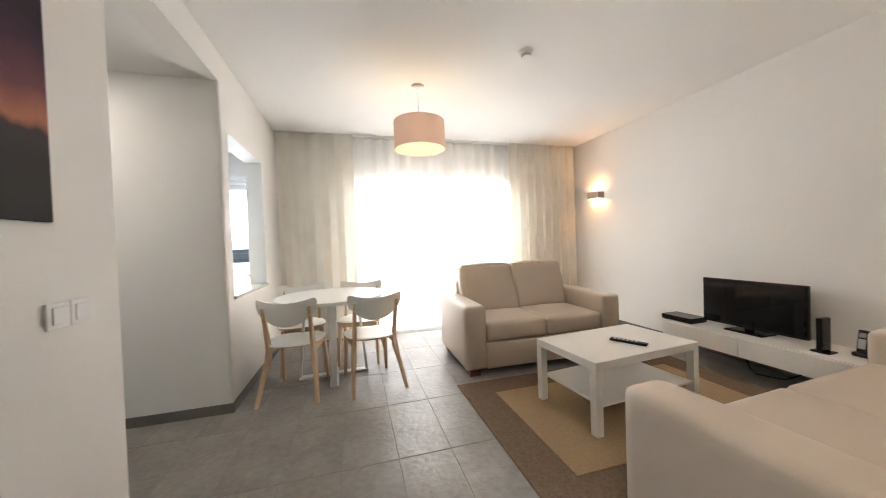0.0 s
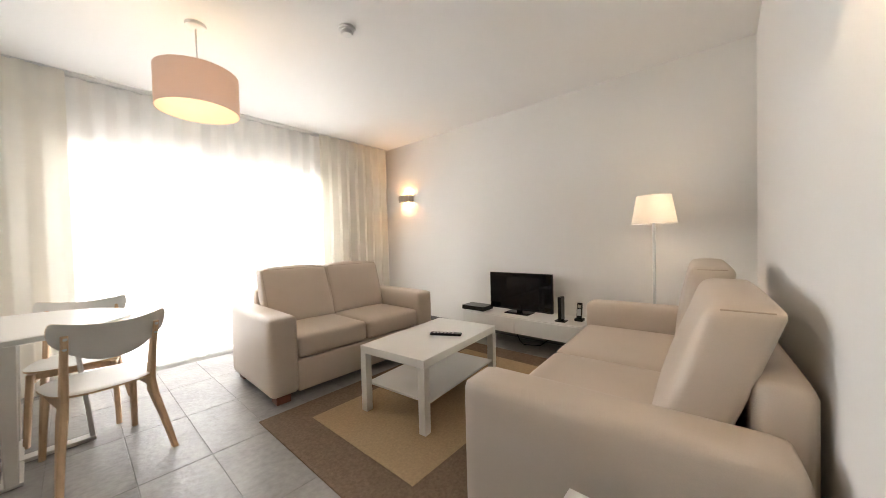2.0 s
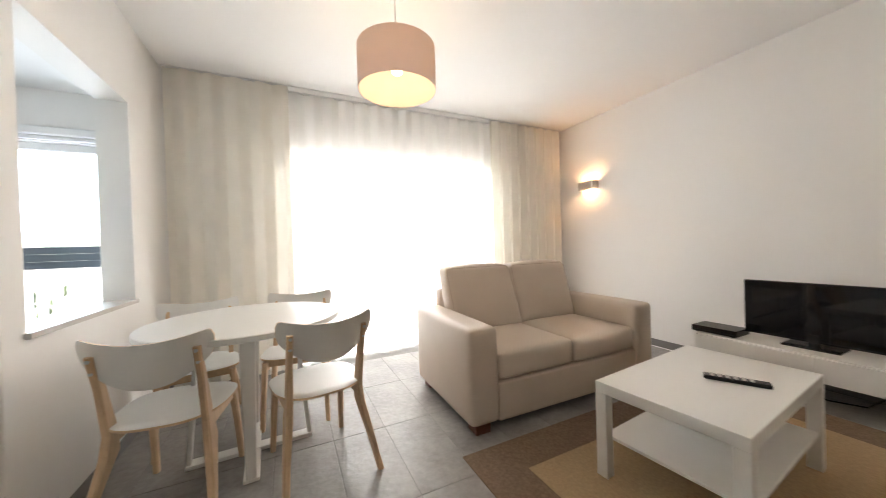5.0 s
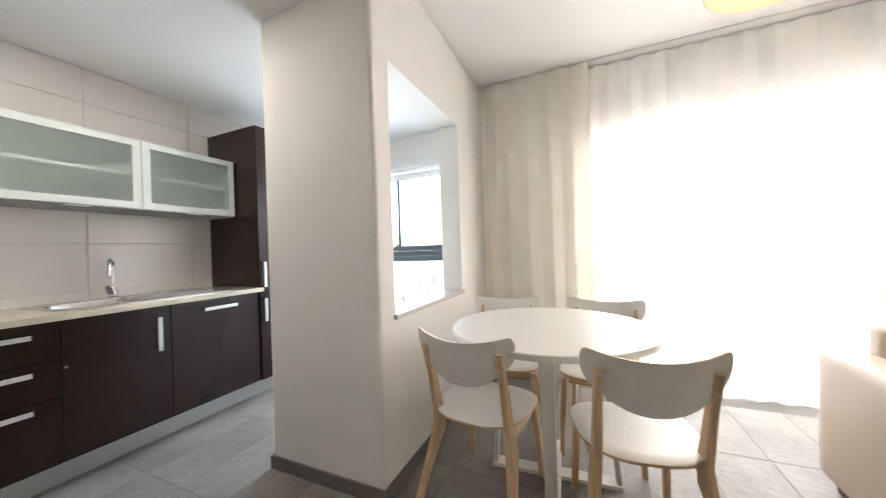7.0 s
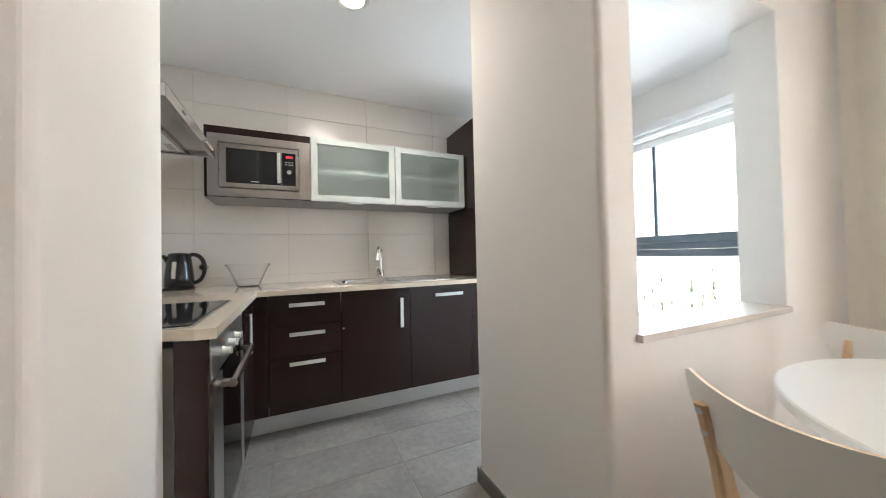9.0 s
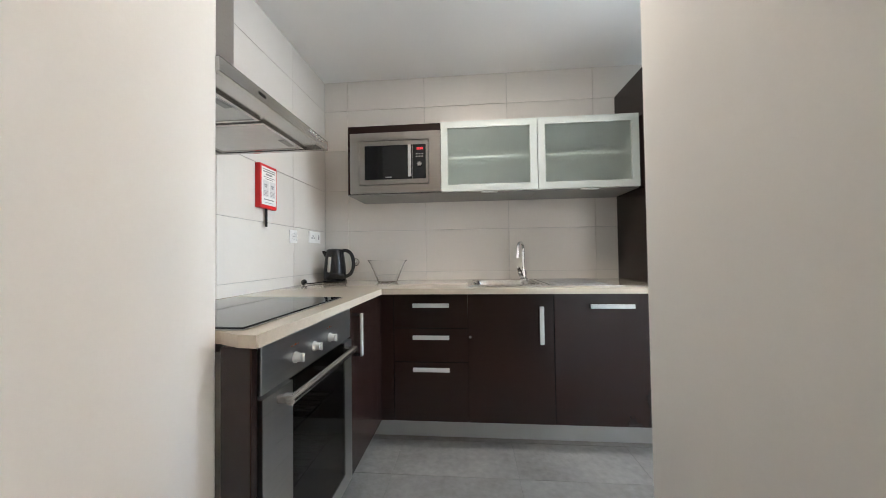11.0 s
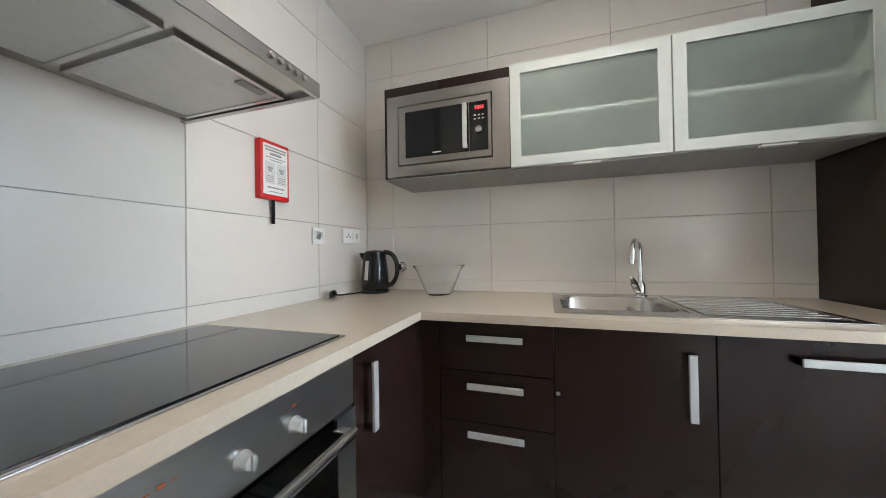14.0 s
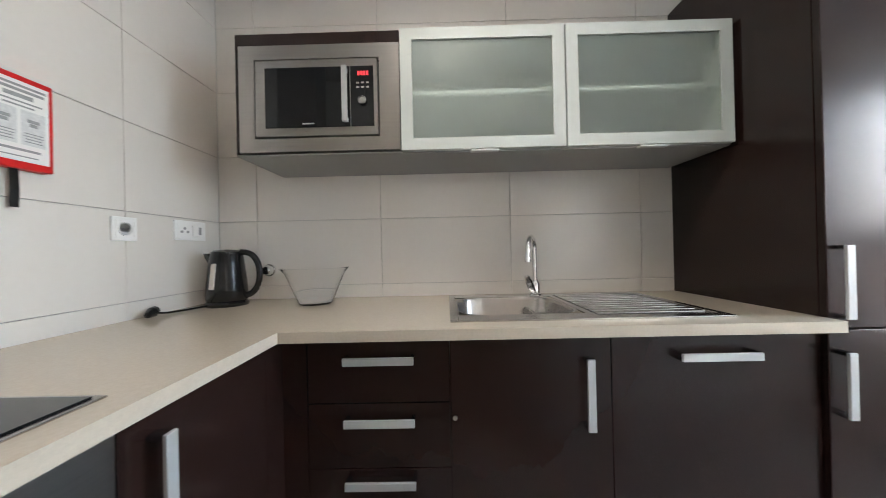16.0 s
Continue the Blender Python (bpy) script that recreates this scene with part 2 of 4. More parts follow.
def tube(points, r, seg=8, bm=None):
    """A round tube along points."""
    b = bm or bmesh.new()
    pts = [Vector(p) for p in points]
    rings = []
    up = Vector((0.13, 0.31, 0.94)).normalized()
    for i, p in enumerate(pts):
        d = (pts[min(i + 1, len(pts) - 1)] - pts[max(i - 1, 0)]).normalized()
        u = d.cross(up)
        if u.length < 0.05:
            u = d.cross(Vector((1, 0, 0)))
        u.normalize()
        w = d.cross(u)
        rings.append([b.verts.new(p + r * (math.cos(2 * math.pi * k / seg) * u + math.sin(2 * math.pi * k / seg) * w)) for k in range(seg)])
    for a, c in zip(rings, rings[1:]):
        for k in range(seg):
            b.faces.new((a[k], a[(k + 1) % seg], c[(k + 1) % seg], c[k]))
    b.faces.new(rings[0])
    b.faces.new(rings[-1])
    return b


def sweep(sections, bm=None):
    """A bar through rectangular sections (x, y, z, width in x, depth in y), with softened edges."""
    b = bm or bmesh.new()
    rings = []
    for x, y, z, w, d in sections:
        c = 0.22 * min(w, d)
        hw, hd = w / 2, d / 2
        rings.append([b.verts.new((x + px, y + py, z)) for px, py in (
            (hw - c, -hd), (hw, -hd + c), (hw, hd - c), (hw - c, hd), (-hw + c, hd), (-hw, hd - c), (-hw, -hd + c), (-hw + c, -hd))])
    for a, c in zip(rings, rings[1:]):
        for k in range(8):
            b.faces.new((a[k], a[(k + 1) % 8], c[(k + 1) % 8], c[k]))
    b.faces.new(rings[0])
    b.faces.new(rings[-1])
    return b


def cushion(sx, sy, sz, r=0.05, bulge=0.02, n=12):
    """A stuffed block, centred, with rounded edges and puffed faces."""
    b = bmesh.new()
    bmesh.ops.create_cube(b, size=2.0)
    bmesh.ops.subdivide_edges(b, edges=list(b.edges), cuts=n, use_grid_fill=True)
    h = Vector((sx / 2, sy / 2, sz / 2))
    for v in b.verts:
        p = Vector([math.sin(c * math.pi / 2) for c in v.co])
        q = Vector((p.x * h.x, p.y * h.y, p.z * h.z))
        core = Vector([max(-h[i] + r, min(h[i] - r, q[i])) for i in range(3)])
        d = q - core
        if d.length > 1e-6:
            q = core + d.normalized() * r
        for i in range(3):
            j, k = (i + 1) % 3, (i + 2) % 3
            q[i] += math.copysign(1, v.co[i]) * bulge * (abs(v.co[i]) > 0.999) * (1 - p[j] ** 2) * (1 - p[k] ** 2)
        v.co = q
    return b


def sheet(x0, x1, y, z0, z1, amp, waves, nz=24, per=14, phase=0.0, flare=0.5, seed=1):
    """A hanging cloth from x0 to x1 with folds."""
    rnd = random.Random(seed)
    b = bmesh.new()
    nx = int(waves * per)
    offs = [rnd.uniform(-0.5, 0.5) for _ in range(int(waves) + 3)]
    cols = []
    for i in range(nx + 1):
        u = i / nx
        w = u * waves
        k = int(w)
        o = offs[k] * (1 - (w - k)) + offs[k + 1] * (w - k)
        col = []
        for j in range(nz + 1):
            v = j / nz
            a = amp * (0.55 + flare * v) * (1 + 0.35 * o)
            ph = 2 * math.pi * w + phase + 0.9 * o * v
            col.append(b.verts.new((x0 + (x1 - x0) * u + 0.25 * a * math.sin(2 * ph), y + a * math.sin(ph) + 0.3 * amp * o * v, z1 + (z0 - z1) * v)))
        cols.append(col)
    for a, c in zip(cols, cols[1:]):
        for j in range(nz):
            b.faces.new((a[j], a[j + 1], c[j + 1], c[j]))
    return b


def grid_solid(us, vs, skip, w0, w1, axis):
    """A plate of cells between the lines us and vs, less the cells in skip, from w0 to w1 along the axis."""
    b, verts = bmesh.new(), {}
    cells = {(i, j) for i in range(len(us) - 1) for j in range(len(vs) - 1)} - set(skip)

    def at(i, j, k):
        if (i, j, k) not in verts:
            u, v, w = us[i], vs[j], (w0, w1)[k]
            verts[i, j, k] = b.verts.new({"x": (w, u, v), "y": (u, w, v), "z": (u, v, w)}[axis])
        return verts[i, j, k]

    for i, j in cells:
        for k in (0, 1):
            b.faces.new([at(i + p, j + q, k) for p, q in ((0, 0), (1, 0), (1, 1), (0, 1))])
        for ni, nj, e in ((i - 1, j, ((0, 0), (0, 1))), (i + 1, j, ((1, 0), (1, 1))), (i, j - 1, ((0, 0), (1, 0))), (i, j + 1, ((0, 1), (1, 1)))):
            if (ni, nj) not in cells:
                (p, q), (r, t) = e
                b.faces.new((at(i + p, j + q, 0), at(i + r, j + t, 0), at(i + r, j + t, 1), at(i + p, j + q, 1)))
    return b


def setting(name, bm, material, label, category):
    return tagged(part(name, bm, material), label, category, kind="structure")


# ---- the shell ----
H, HK = 2.61, 2.395           # ceilings of living room and kitchen
XW, XE = 2.095, 6.38          # living room, from the hatch wall to the television wall
YN, YS = 3.50, -1.01          # facade and south wall
TH = 0.2
setting("wall_television", box(XE, XE + TH, YS - TH, YN + 0.3, 0, H), M_WALL, "plain white painted wall behind the television", "wall")
DX0, DX1 = 3.02, 5.31         # the glazed opening
setting("wall_facade", grid_solid((XW, DX0, DX1, XE), (0, 2.085, H), {(1, 0)}, YN, YN + 0.3, "y"), M_WALL, "white painted facade wall with a wide glazed opening", "wall")
setting("wall_kitchen_north", grid_solid((-TH, 0.35, 1.78, XW), (0, 0.50, 2.0, HK), {(1, 1)}, 3.5, YN + 0.3, "y"), M_WALL, "white kitchen wall round the window", "wall")
setting("wall_hatch", grid_solid((0.49, 1.70, 1.72, 2.66, YN), (0, 0.80, 2.07, HK, H), {(0, 0), (0, 1), (0, 2), (2, 1)}, 1.94, XW, "x"), M_WALL,
        "white partition with a serving hatch", "wall")
ret = box(1.385, XW, 1.585, 1.70, 0, HK)
bmesh.ops.bevel(ret, geom=[e for e in ret.edges if abs(e.verts[0].co.z - e.verts[1].co.z) > 1 and e.verts[0].co.y < 1.65], offset=0.022, segments=6, profile=0.5, affect="EDGES")
setting("wall_return", ret, M_WALL, "short white return wall with rounded corners", "wall")
hall = box(1.628, XW, -3.2, 0.49, 0, H)
bmesh.ops.bevel(hall, geom=[e for e in hall.edges if abs(e.verts[0].co.z - e.verts[1].co.z) > 1 and e.verts[0].co.y > 0], offset=0.018, segments=5, profile=0.5, affect="EDGES")
setting("wall_hall", hall, M_WALL, "thick white painted wall between hall and kitchen", "wall")
setting("wall_south", box(3.5, XE, YS - TH, YS, 0, H), M_WALL, "white painted wall behind the sofa", "wall")
setting("wall_hall_east", box(3.5, 3.7, -3.2, YS - TH, 0, H), M_WALL, "white painted hall wall", "wall")
setting("wall_hall_end", box(1.628, 3.7, -3.4, -3.2, 0, H), M_WALL, "white painted end wall of the hall", "wall")
setting("wall_kitchen_south", box(-TH, 1.628, -TH, -0.008, 0, HK), M_KGROUT, "grey backing behind the kitchen wall tiles", "wall")
setting("wall_kitchen_west", box(-TH, -0.008, -0.008, 3.5, 0, HK), M_KGROUT, "grey backing behind the kitchen wall tiles", "wall")
setting("ceiling", box(XW, XE + TH, -3.4, YN + 0.3, H, H + 0.14), M_CEIL, "smooth white ceiling of the living room", "ceiling")
setting("ceiling_kitchen", box(-TH, 1.94, -TH, YN + 0.3, HK, HK + 0.14), M_CEIL, "smooth white lowered kitchen ceiling", "ceiling")
floor = setting("floor", box(-TH, XE + TH, -3.4, YN + 0.3, -0.2, -0.002), M_GROUT, "floor of grey rectangular stone-look tiles", "floor")
# skirting of floor tile
SK = [("a", (XW, XW + 0.01, -3.2, 0.49, 0, 0.07)), ("b", (1.628, XW + 0.01, 0.49, 0.50, 0, 0.07)), ("c", (1.385, XW + 0.01, 1.575, 1.585, 0, 0.07)),
      ("d", (XW, XW + 0.01, 1.585, YN, 0, 0.07)), ("e", (XE - 0.01, XE, YS, YN, 0, 0.07)), ("f", (3.5, XE - 0.01, YS, YS + 0.01, 0, 0.07)),
      ("g", (XW + 0.01, DX0, YN - 0.01, YN, 0, 0.07)), ("h", (DX1, XE - 0.01, YN - 0.01, YN, 0, 0.07)), ("i", (1.375, 1.385, 1.575, 1.70, 0, 0.07))]
for _, r in SK:
    setting("baseboard", box(*r, bevel=0.002), M_SKIRT, "low grey tiled skirting along the wall", "baseboard")


# ---- facade door, window and outdoors ----
door = tagged(thing("door_1", pose(0, 0, 0), "wide sliding glass door in a pale metal frame", "glass door"), kind="structure")
for nm, r in (("head_rail", (DX0, DX1, 3.56, 3.64, 2.0, 2.085)), ("sill_rail", (DX0, DX1, 3.56, 3.64, 0.0, 0.03)), ("jamb", (DX0, DX0 + 0.06, 3.56, 3.64, 0.03, 2.0)),
              ("jamb", (DX1 - 0.06, DX1, 3.56, 3.64, 0.03, 2.0)), ("meeting_stile", (4.24, 4.31, 3.56, 3.64, 0.03, 2.0))):
    part(nm, box(*r, bevel=0.004), M_WPLAS, door)
for x0, x1, y in ((DX0 + 0.06, 4.24, 3.61), (4.31, DX1 - 0.06, 3.59)):
    p = part("pane", box(x0, x1, y, y + 0.006, 0.03, 2.0), M_PANE, door)
    p.visible_shadow = False
win = tagged(thing("window_1", pose(0, 0, 0), "kitchen window with a thick dark grey transom", "window"), kind="structure")
for nm, r in (("frame_head", (0.35, 1.78, 3.56, 3.62, 1.94, 2.0)), ("frame_side", (0.35, 0.40, 3.56, 3.62, 0.50, 1.94)), ("frame_side", (1.73, 1.78, 3.56, 3.62, 0.50, 1.94)),
              ("mullion", (1.0, 1.035, 3.56, 3.62, 1.19, 1.94)), ("frame_foot", (0.40, 1.73, 3.56, 3.62, 0.50, 0.53))):
    part(nm, box(*r, bevel=0.004), M_FRAME if nm == "mullion" else M_WPLAS, win)
for k in range(3):
    part("transom_slat", box(0.40, 1.73, 3.54, 3.62, 1.02 + 0.057 * k, 1.0755 + 0.057 * k, bevel=0.002), M_FRAME, win)
for z0, z1 in ((0.53, 1.02), (1.19, 1.94)):
    p = part("pane", box(0.40, 1.73, 3.585, 3.59, z0, z1), M_PANE, win)
    p.visible_shadow = False
blind = thing("roller_blind", pose(1.06, 3.46, 2.03), "white rolled-up blind cassette above the window", "blind")
part("cassette", box(-0.75, 0.75, -0.04, 0.035, 0.0, 0.065, bevel=0.01), M_WPLAS, blind)
part("bottom_bar", box(-0.72, 0.72, -0.01, 0.01, -0.03, 0.0, bevel=0.004), M_WPLAS, blind)
tagged(part("hatch_sill", box(1.925, XW + 0.02, 1.705, 2.655, 0.806, 0.830, bevel=0.003), M_SILL), "pale beige stone sill in the serving hatch", "sill", kind="structure")
setting("ground", box(-300, 300, -300, 300, -3.2, -3.0), M_GROUND, "dry open ground reaching the horizon", "ground")
setting("terrace", box(-3, 9, YN + 0.3, 6.0, -0.25, -0.03), M_CONC, "pale paved terrace outside the glass door", "terrace")
rail = thing("terrace_railing", pose(0, 5.85, -0.03), "white metal terrace railing with thin horizontal bars", "railing")
for k in range(5):
    part("post", box(2.5 + 1.5 * k, 2.54 + 1.5 * k, -0.02, 0.02, 0, 1.05, bevel=0.004), M_WPLAS, rail)
for k in range(6):
    part("bar", tube([(2.5, 0, 0.12 + 0.18 * k), (8.5, 0, 0.12 + 0.18 * k)], 0.012), M_WPLAS, rail)
fence = thing("picket_fence", pose(0, 5.3, -0.03), "white picket railing below the kitchen window", "fence")
for z in (0.12, 0.86):
    part("rail", box(-2.9, 2.4, 0.012, 0.03, z, z + 0.06, bevel=0.003), M_WPLAS, fence)
for k in range(44):
    part("picket", box(-2.86 + 0.12 * k, -2.79 + 0.12 * k, -0.012, 0.012, 0.0, 0.95, bevel=0.003), M_WPLAS, fence)


def bush(m, seed):
    """A shrub: branching stems and a loose crown of small leaves."""
    rnd = random.Random(seed)
    b = thing("bush", m, "dark green shrub beyond the picket railing", "bush", "shrubs outside")
    stems, leaves = bmesh.new(), bmesh.new()
    for _ in range(7):
        a, r, h = rnd.uniform(0, 6.28), rnd.uniform(0.2, 0.7), rnd.uniform(0.9, 1.7)
        tip = Vector((r * math.cos(a), r * math.sin(a), h))
        tube([(0, 0, 0), tip * 0.5 + Vector((0, 0, 0.15)), tip], 0.02, 5, bm=stems)
        for _ in range(90):
            p = tip * rnd.uniform(0.45, 1.05) + Vector([rnd.gauss(0, 0.17) for _ in range(3)])
            u = Vector([rnd.gauss(0, 1) for _ in range(3)]).normalized() * rnd.uniform(0.03, 0.06)
            w = u.cross(Vector([rnd.gauss(0, 1) for _ in range(3)])).normalized() * rnd.uniform(0.015, 0.03)
            leaves.faces.new([leaves.verts.new(q) for q in (p - u, p + w, p + u, p - w)])
    part("stems", stems, M_BARK, b)
    part("crown", leaves, M_LEAF, b)
    return b


for k, x in enumerate((-2.2, -1.0, 0.1, 1.3, 2.3)):
    bush(pose(x, 6.7 + 0.3 * (k % 2), -3.0 + 0.0, 0, 0, 40 * k) @ Matrix.Diagonal((1.0, 1.0, 2.1, 1)), k + 1)
house = thing("neighbour_house", pose(9.1, 12.0, -3.0), "terracotta rendered house with pale louvred shutters", "house")
part("wall", box(0, 9, 0, 8, 0, 8.0), M_RENDERED, house)
part("roof", box(-0.3, 9.3, -0.3, 8.3, 8.0, 8.25, bevel=0.03), M_CONC, house)
for k in range(2):
    w = part("window", box(0.3 + 4 * k, 2.8 + 4 * k, -0.03, 0.02, 2.6, 6.2), M_FRAME, house)
    for j in range(30):
        part("slat", box(0.3 + 4 * k, 2.8 + 4 * k, -0.06, -0.032, 2.62 + 0.12 * j, 2.71 + 0.12 * j), M_WPLAS, w)


# ---- curtains ----
track = tagged(part("curtain_track", boxes([(XW + 0.01, XE - 0.01, y - 0.012, y + 0.012, H - 0.007, H - 0.0005) for y in (3.235, 3.345)], 0.001), M_WPLAS), "slim white curtain track on the ceiling", "curtain track")
for k in range(56):
    x = 2.15 + 0.075 * k
    if x < 3.02 or x > 5.22:
        part("glider", box(x - 0.010, x + 0.010, 3.228, 3.242, H - 0.014, H - 0.0075), M_WPLAS, track)
    part("glider", box(x - 0.004, x + 0.004, 3.340, 3.350, H - 0.014, H - 0.0075), M_WPLAS, track)
sheer = part("sheer_curtain", sheet(2.5, 5.95, 3.345, 0.015, H - 0.009, 0.030, 22, seed=4, per=16), M_SHEER, smooth=True)
tagged(sheer, "sheer white curtain drawn across the glass door", "curtain")
drape = part("curtain", sheet(2.12, 3.02, 3.235, 0.012, H - 0.009, 0.028, 5, seed=7, per=24), M_DRAPE, smooth=True)
tagged(drape, "heavy cream curtain hanging in folds beside the door", "curtain", "drawn-back curtains")
drape = part("curtain", sheet(5.22, 6.34, 3.235, 0.012, H - 0.009, 0.034, 8, seed=9, per=20), M_DRAPE, smooth=True)
tagged(drape, "heavy cream curtain bunched in the lamp-lit corner", "curtain", "drawn-back curtains")


# ---- lamps ----
pend = thing("pendant_lamp", pose(3.6, 1.82, H), "pendant lamp with a pinkish fabric drum shade", "lamp")
part("ceiling_rose", lathe([(0.0, -0.028), (0.045, -0.028), (0.058, -0.018), (0.06, 0.0), (0.0, 0.0)]), M_WPLAS, pend, smooth=True)
part("cord", tube([(0, 0, -0.02), (0, 0, -0.36)], 0.004), M_WPLAS, pend)
shade = part("shade", lathe([(0.23, -0.575), (0.23, -0.325), (0.226, -0.325), (0.226, -0.575)], 64, closed=True), M_SHADE, pend, "pinkish fabric shade", smooth=True)
part("shade_ring", boxes([(-0.225, 0.225, -0.003, 0.003, -0.345, -0.339), (-0.003, 0.003, -0.225, 0.225, -0.345, -0.339)]), M_WPLAS, shade)
part("bulb", lathe([(0.0, -0.49), (0.03, -0.47), (0.036, -0.44), (0.02, -0.39), (0.018, -0.36), (0.0, -0.36)], 20), M_BULB, pend, smooth=True).visible_shadow = False
smoke = thing("smoke_detector", pose(4.3, 1.13, H), "small round white smoke detector on the ceiling", "smoke detector")
part("base", lathe([(0.0, -0.012), (0.055, -0.012), (0.058, 0.0), (0.0, 0.0)]), M_WPLAS, smoke, smooth=True)
part("head", lathe([(0.0, -0.045), (0.032, -0.044), (0.038, -0.036), (0.038, -0.024), (0.046, -0.02), (0.046, -0.012), (0.0, -0.012)]), M_WPLAS, smoke, smooth=True)
sconce = thing("wall_lamp", pose(XE, 2.775, 1.783), "taupe metal wall lamp glowing above and below", "lamp")
part("cover", boxes([(-0.105, -0.100, -0.105, 0.105, -0.050, 0.050), (-0.10, 0.0, -0.105, -0.100, -0.050, 0.050), (-0.10, 0.0, 0.100, 0.105, -0.050, 0.050)]), M_TAUPE, sconce)
part("back_plate", box(-0.008, 0, -0.06, 0.06, -0.045, 0.045, bevel=0.002), M_WPLAS, sconce)
part("bulb", tube([(-0.065, -0.035, 0), (-0.065, 0.035, 0)], 0.012, 12), M_BULB, sconce).visible_shadow = False
other = copy_thing(sconce, pose(3.80, YS, 1.78, 0, 0, -90))
tagged(other, "taupe metal wall lamp near the hall corner")
fl = thing("floor_lamp", pose(6.05, -0.40, 0), "slim floor lamp with a lit white tapered shade", "lamp")
part("foot", lathe([(0.0, 0.0), (0.14, 0.0), (0.14, 0.012), (0.12, 0.02), (0.0, 0.024)], 40), M_ALU, fl, smooth=True)
part("pole", tube([(0, 0, 0.02), (0, 0, 1.30)], 0.011, 12), M_ALU, fl, smooth=True)
part("shade", lathe([(0.155, 1.23), (0.118, 1.45), (0.115, 1.45), (0.151, 1.23)], 48, closed=True), M_SHADE2, fl, "white fabric shade", smooth=True)
part("bulb", lathe([(0.0, 1.40), (0.028, 1.38), (0.03, 1.35), (0.015, 1.30), (0.0, 1.30)], 20), M_BULB, fl, smooth=True).visible_shadow = False


# ---- living room furniture ----
def sofa(m, label, L, back_hs, lean, stuffed):
    """A two-seat sofa that faces -y from its own origin at the middle of the front, floor level."""
    s = thing("sofa", m, label, "sofa", "beige sofas")
    h = L / 2
    for x in (-h + 0.09, h - 0.09):
        for y in (0.07, 0.78):
            part("foot", box(x - 0.05, x + 0.05, y - 0.05, y + 0.05, 0, 0.055, bevel=0.006), M_FOOT, s, "reddish wooden foot")
    part("base", box(-h + 0.19, h - 0.19, 0.004, 0.86, 0.055, 0.283, bevel=0.012, seg=3), M_LEATH, s, smooth=True)
    for k in (-1, 1):
        part("arm", cushion(0.20, 0.88, 0.565, 0.035, 0.006), M_LEATH, s, smooth=True, m=pose(k * (h - 0.10), 0.44, 0.3375))
    part("back_frame", cushion(L - 0.38, 0.13, 0.64, 0.04, 0.008), M_LEATH, s, smooth=True, m=pose(0, 0.865, 0.43))
    w = (L - 0.40) / 2
    for k in (-1, 1):
        c = part("seat_cushion", cushion(w - 0.003, 0.66, 0.17, 0.035, 0.012), M_LEATH, s, smooth=True, m=pose(k * w / 2, 0.34, 0.370))
        part("piping", tube([(-w / 2 + 0.02, -0.33, -0.062), (w / 2 - 0.02, -0.33, -0.062)], 0.002, 6), M_SEAM, c)
        back_h = back_hs[k > 0]
        slant, hb = math.tan(radians(lean[k > 0])), back_h / 2
        rr, puff, deep = (0.032, 0.018, 0.175) if stuffed else (0.030, 0.022, 0.165)
        bm = cushion(w - 0.003, deep, back_h, rr, puff)
        for v in bm.verts:
            v.co.y += v.co.z * slant
        b = part("back_cushion", bm, M_LEATH, s, smooth=True, m=pose(k * w / 2, 0.715 if stuffed else 0.705, 0.445 + hb))
        e = rr * 0.29
        if stuffed:
            runs = [[(x * (w / 2 - e), y + (hb - e) * slant, hb - e) for y in (-deep / 2 + rr, 0, deep / 2 - rr)] for x in (-1, 1)]
        else:
            edge = [(-w / 2 + e, -hb + rr), (-w / 2 + e, hb - rr), (-w / 2 + rr, hb - e), (w / 2 - rr, hb - e), (w / 2 - e, hb - rr), (w / 2 - e, -hb + rr)]
            runs = [[(px, y + pz * slant, pz) for px, pz in edge] for y in (-deep / 2 + e, deep / 2 - e)]
        for run in runs:
            part("piping", tube(run, 0.0022, 6), M_SEAM, b)
    return s


sofa(pose(4.685, 1.53, 0, 0, 0, -1), "beige leatherette two-seat sofa with its back to the curtains", 1.61, (0.48, 0.48), (22, 16), False)
sofa(pose(4.91, -0.025, 0, 0, 0, 183), "beige leatherette two-seat sofa against the white wall", 1.94, (0.53, 0.485), (8, 19), True)

rug = thing("rug", pose(4.80, 0.74, 0), "brown flat-woven rug with a tan middle", "rug")
part("border", box(-1.04, 1.10, -0.70, 0.70, 0.0, 0.009, bevel=0.003), M_RUGO, rug)
part("field", box(-0.80, 0.86, -0.47, 0.47, 0.009, 0.012, bevel=0.001), M_RUGI, rug)

ct = thing("coffee_table", pose(4.73, 0.795, 0.012, 0, 0, 5), "white lacquered coffee table with a lower shelf", "coffee table")
part("tabletop", box(-0.45, 0.45, -0.275, 0.275, 0.39, 0.44, bevel=0.003), M_WHITE, ct)
for sx in (-1, 1):
    for sy in (-1, 1):
        part("leg", box(sx * 0.425 - 0.025, sx * 0.425 + 0.025, sy * 0.25 - 0.025, sy * 0.25 + 0.025, 0, 0.39, bevel=0.002), M_WHITE, ct)
part("shelf", box(-0.40, 0.40, -0.265, 0.265, 0.165, 0.18, bevel=0.002), M_WHITE, ct)
rem = thing("remote_control", pose(4.77, 0.71, 0.452, 0, 0, -62), "black television remote on the coffee table", "remote control")
part("body", box(-0.115, 0.115, -0.026, 0.026, 0, 0.018, bevel=0.007, seg=3), M_BLACK, rem, smooth=True)
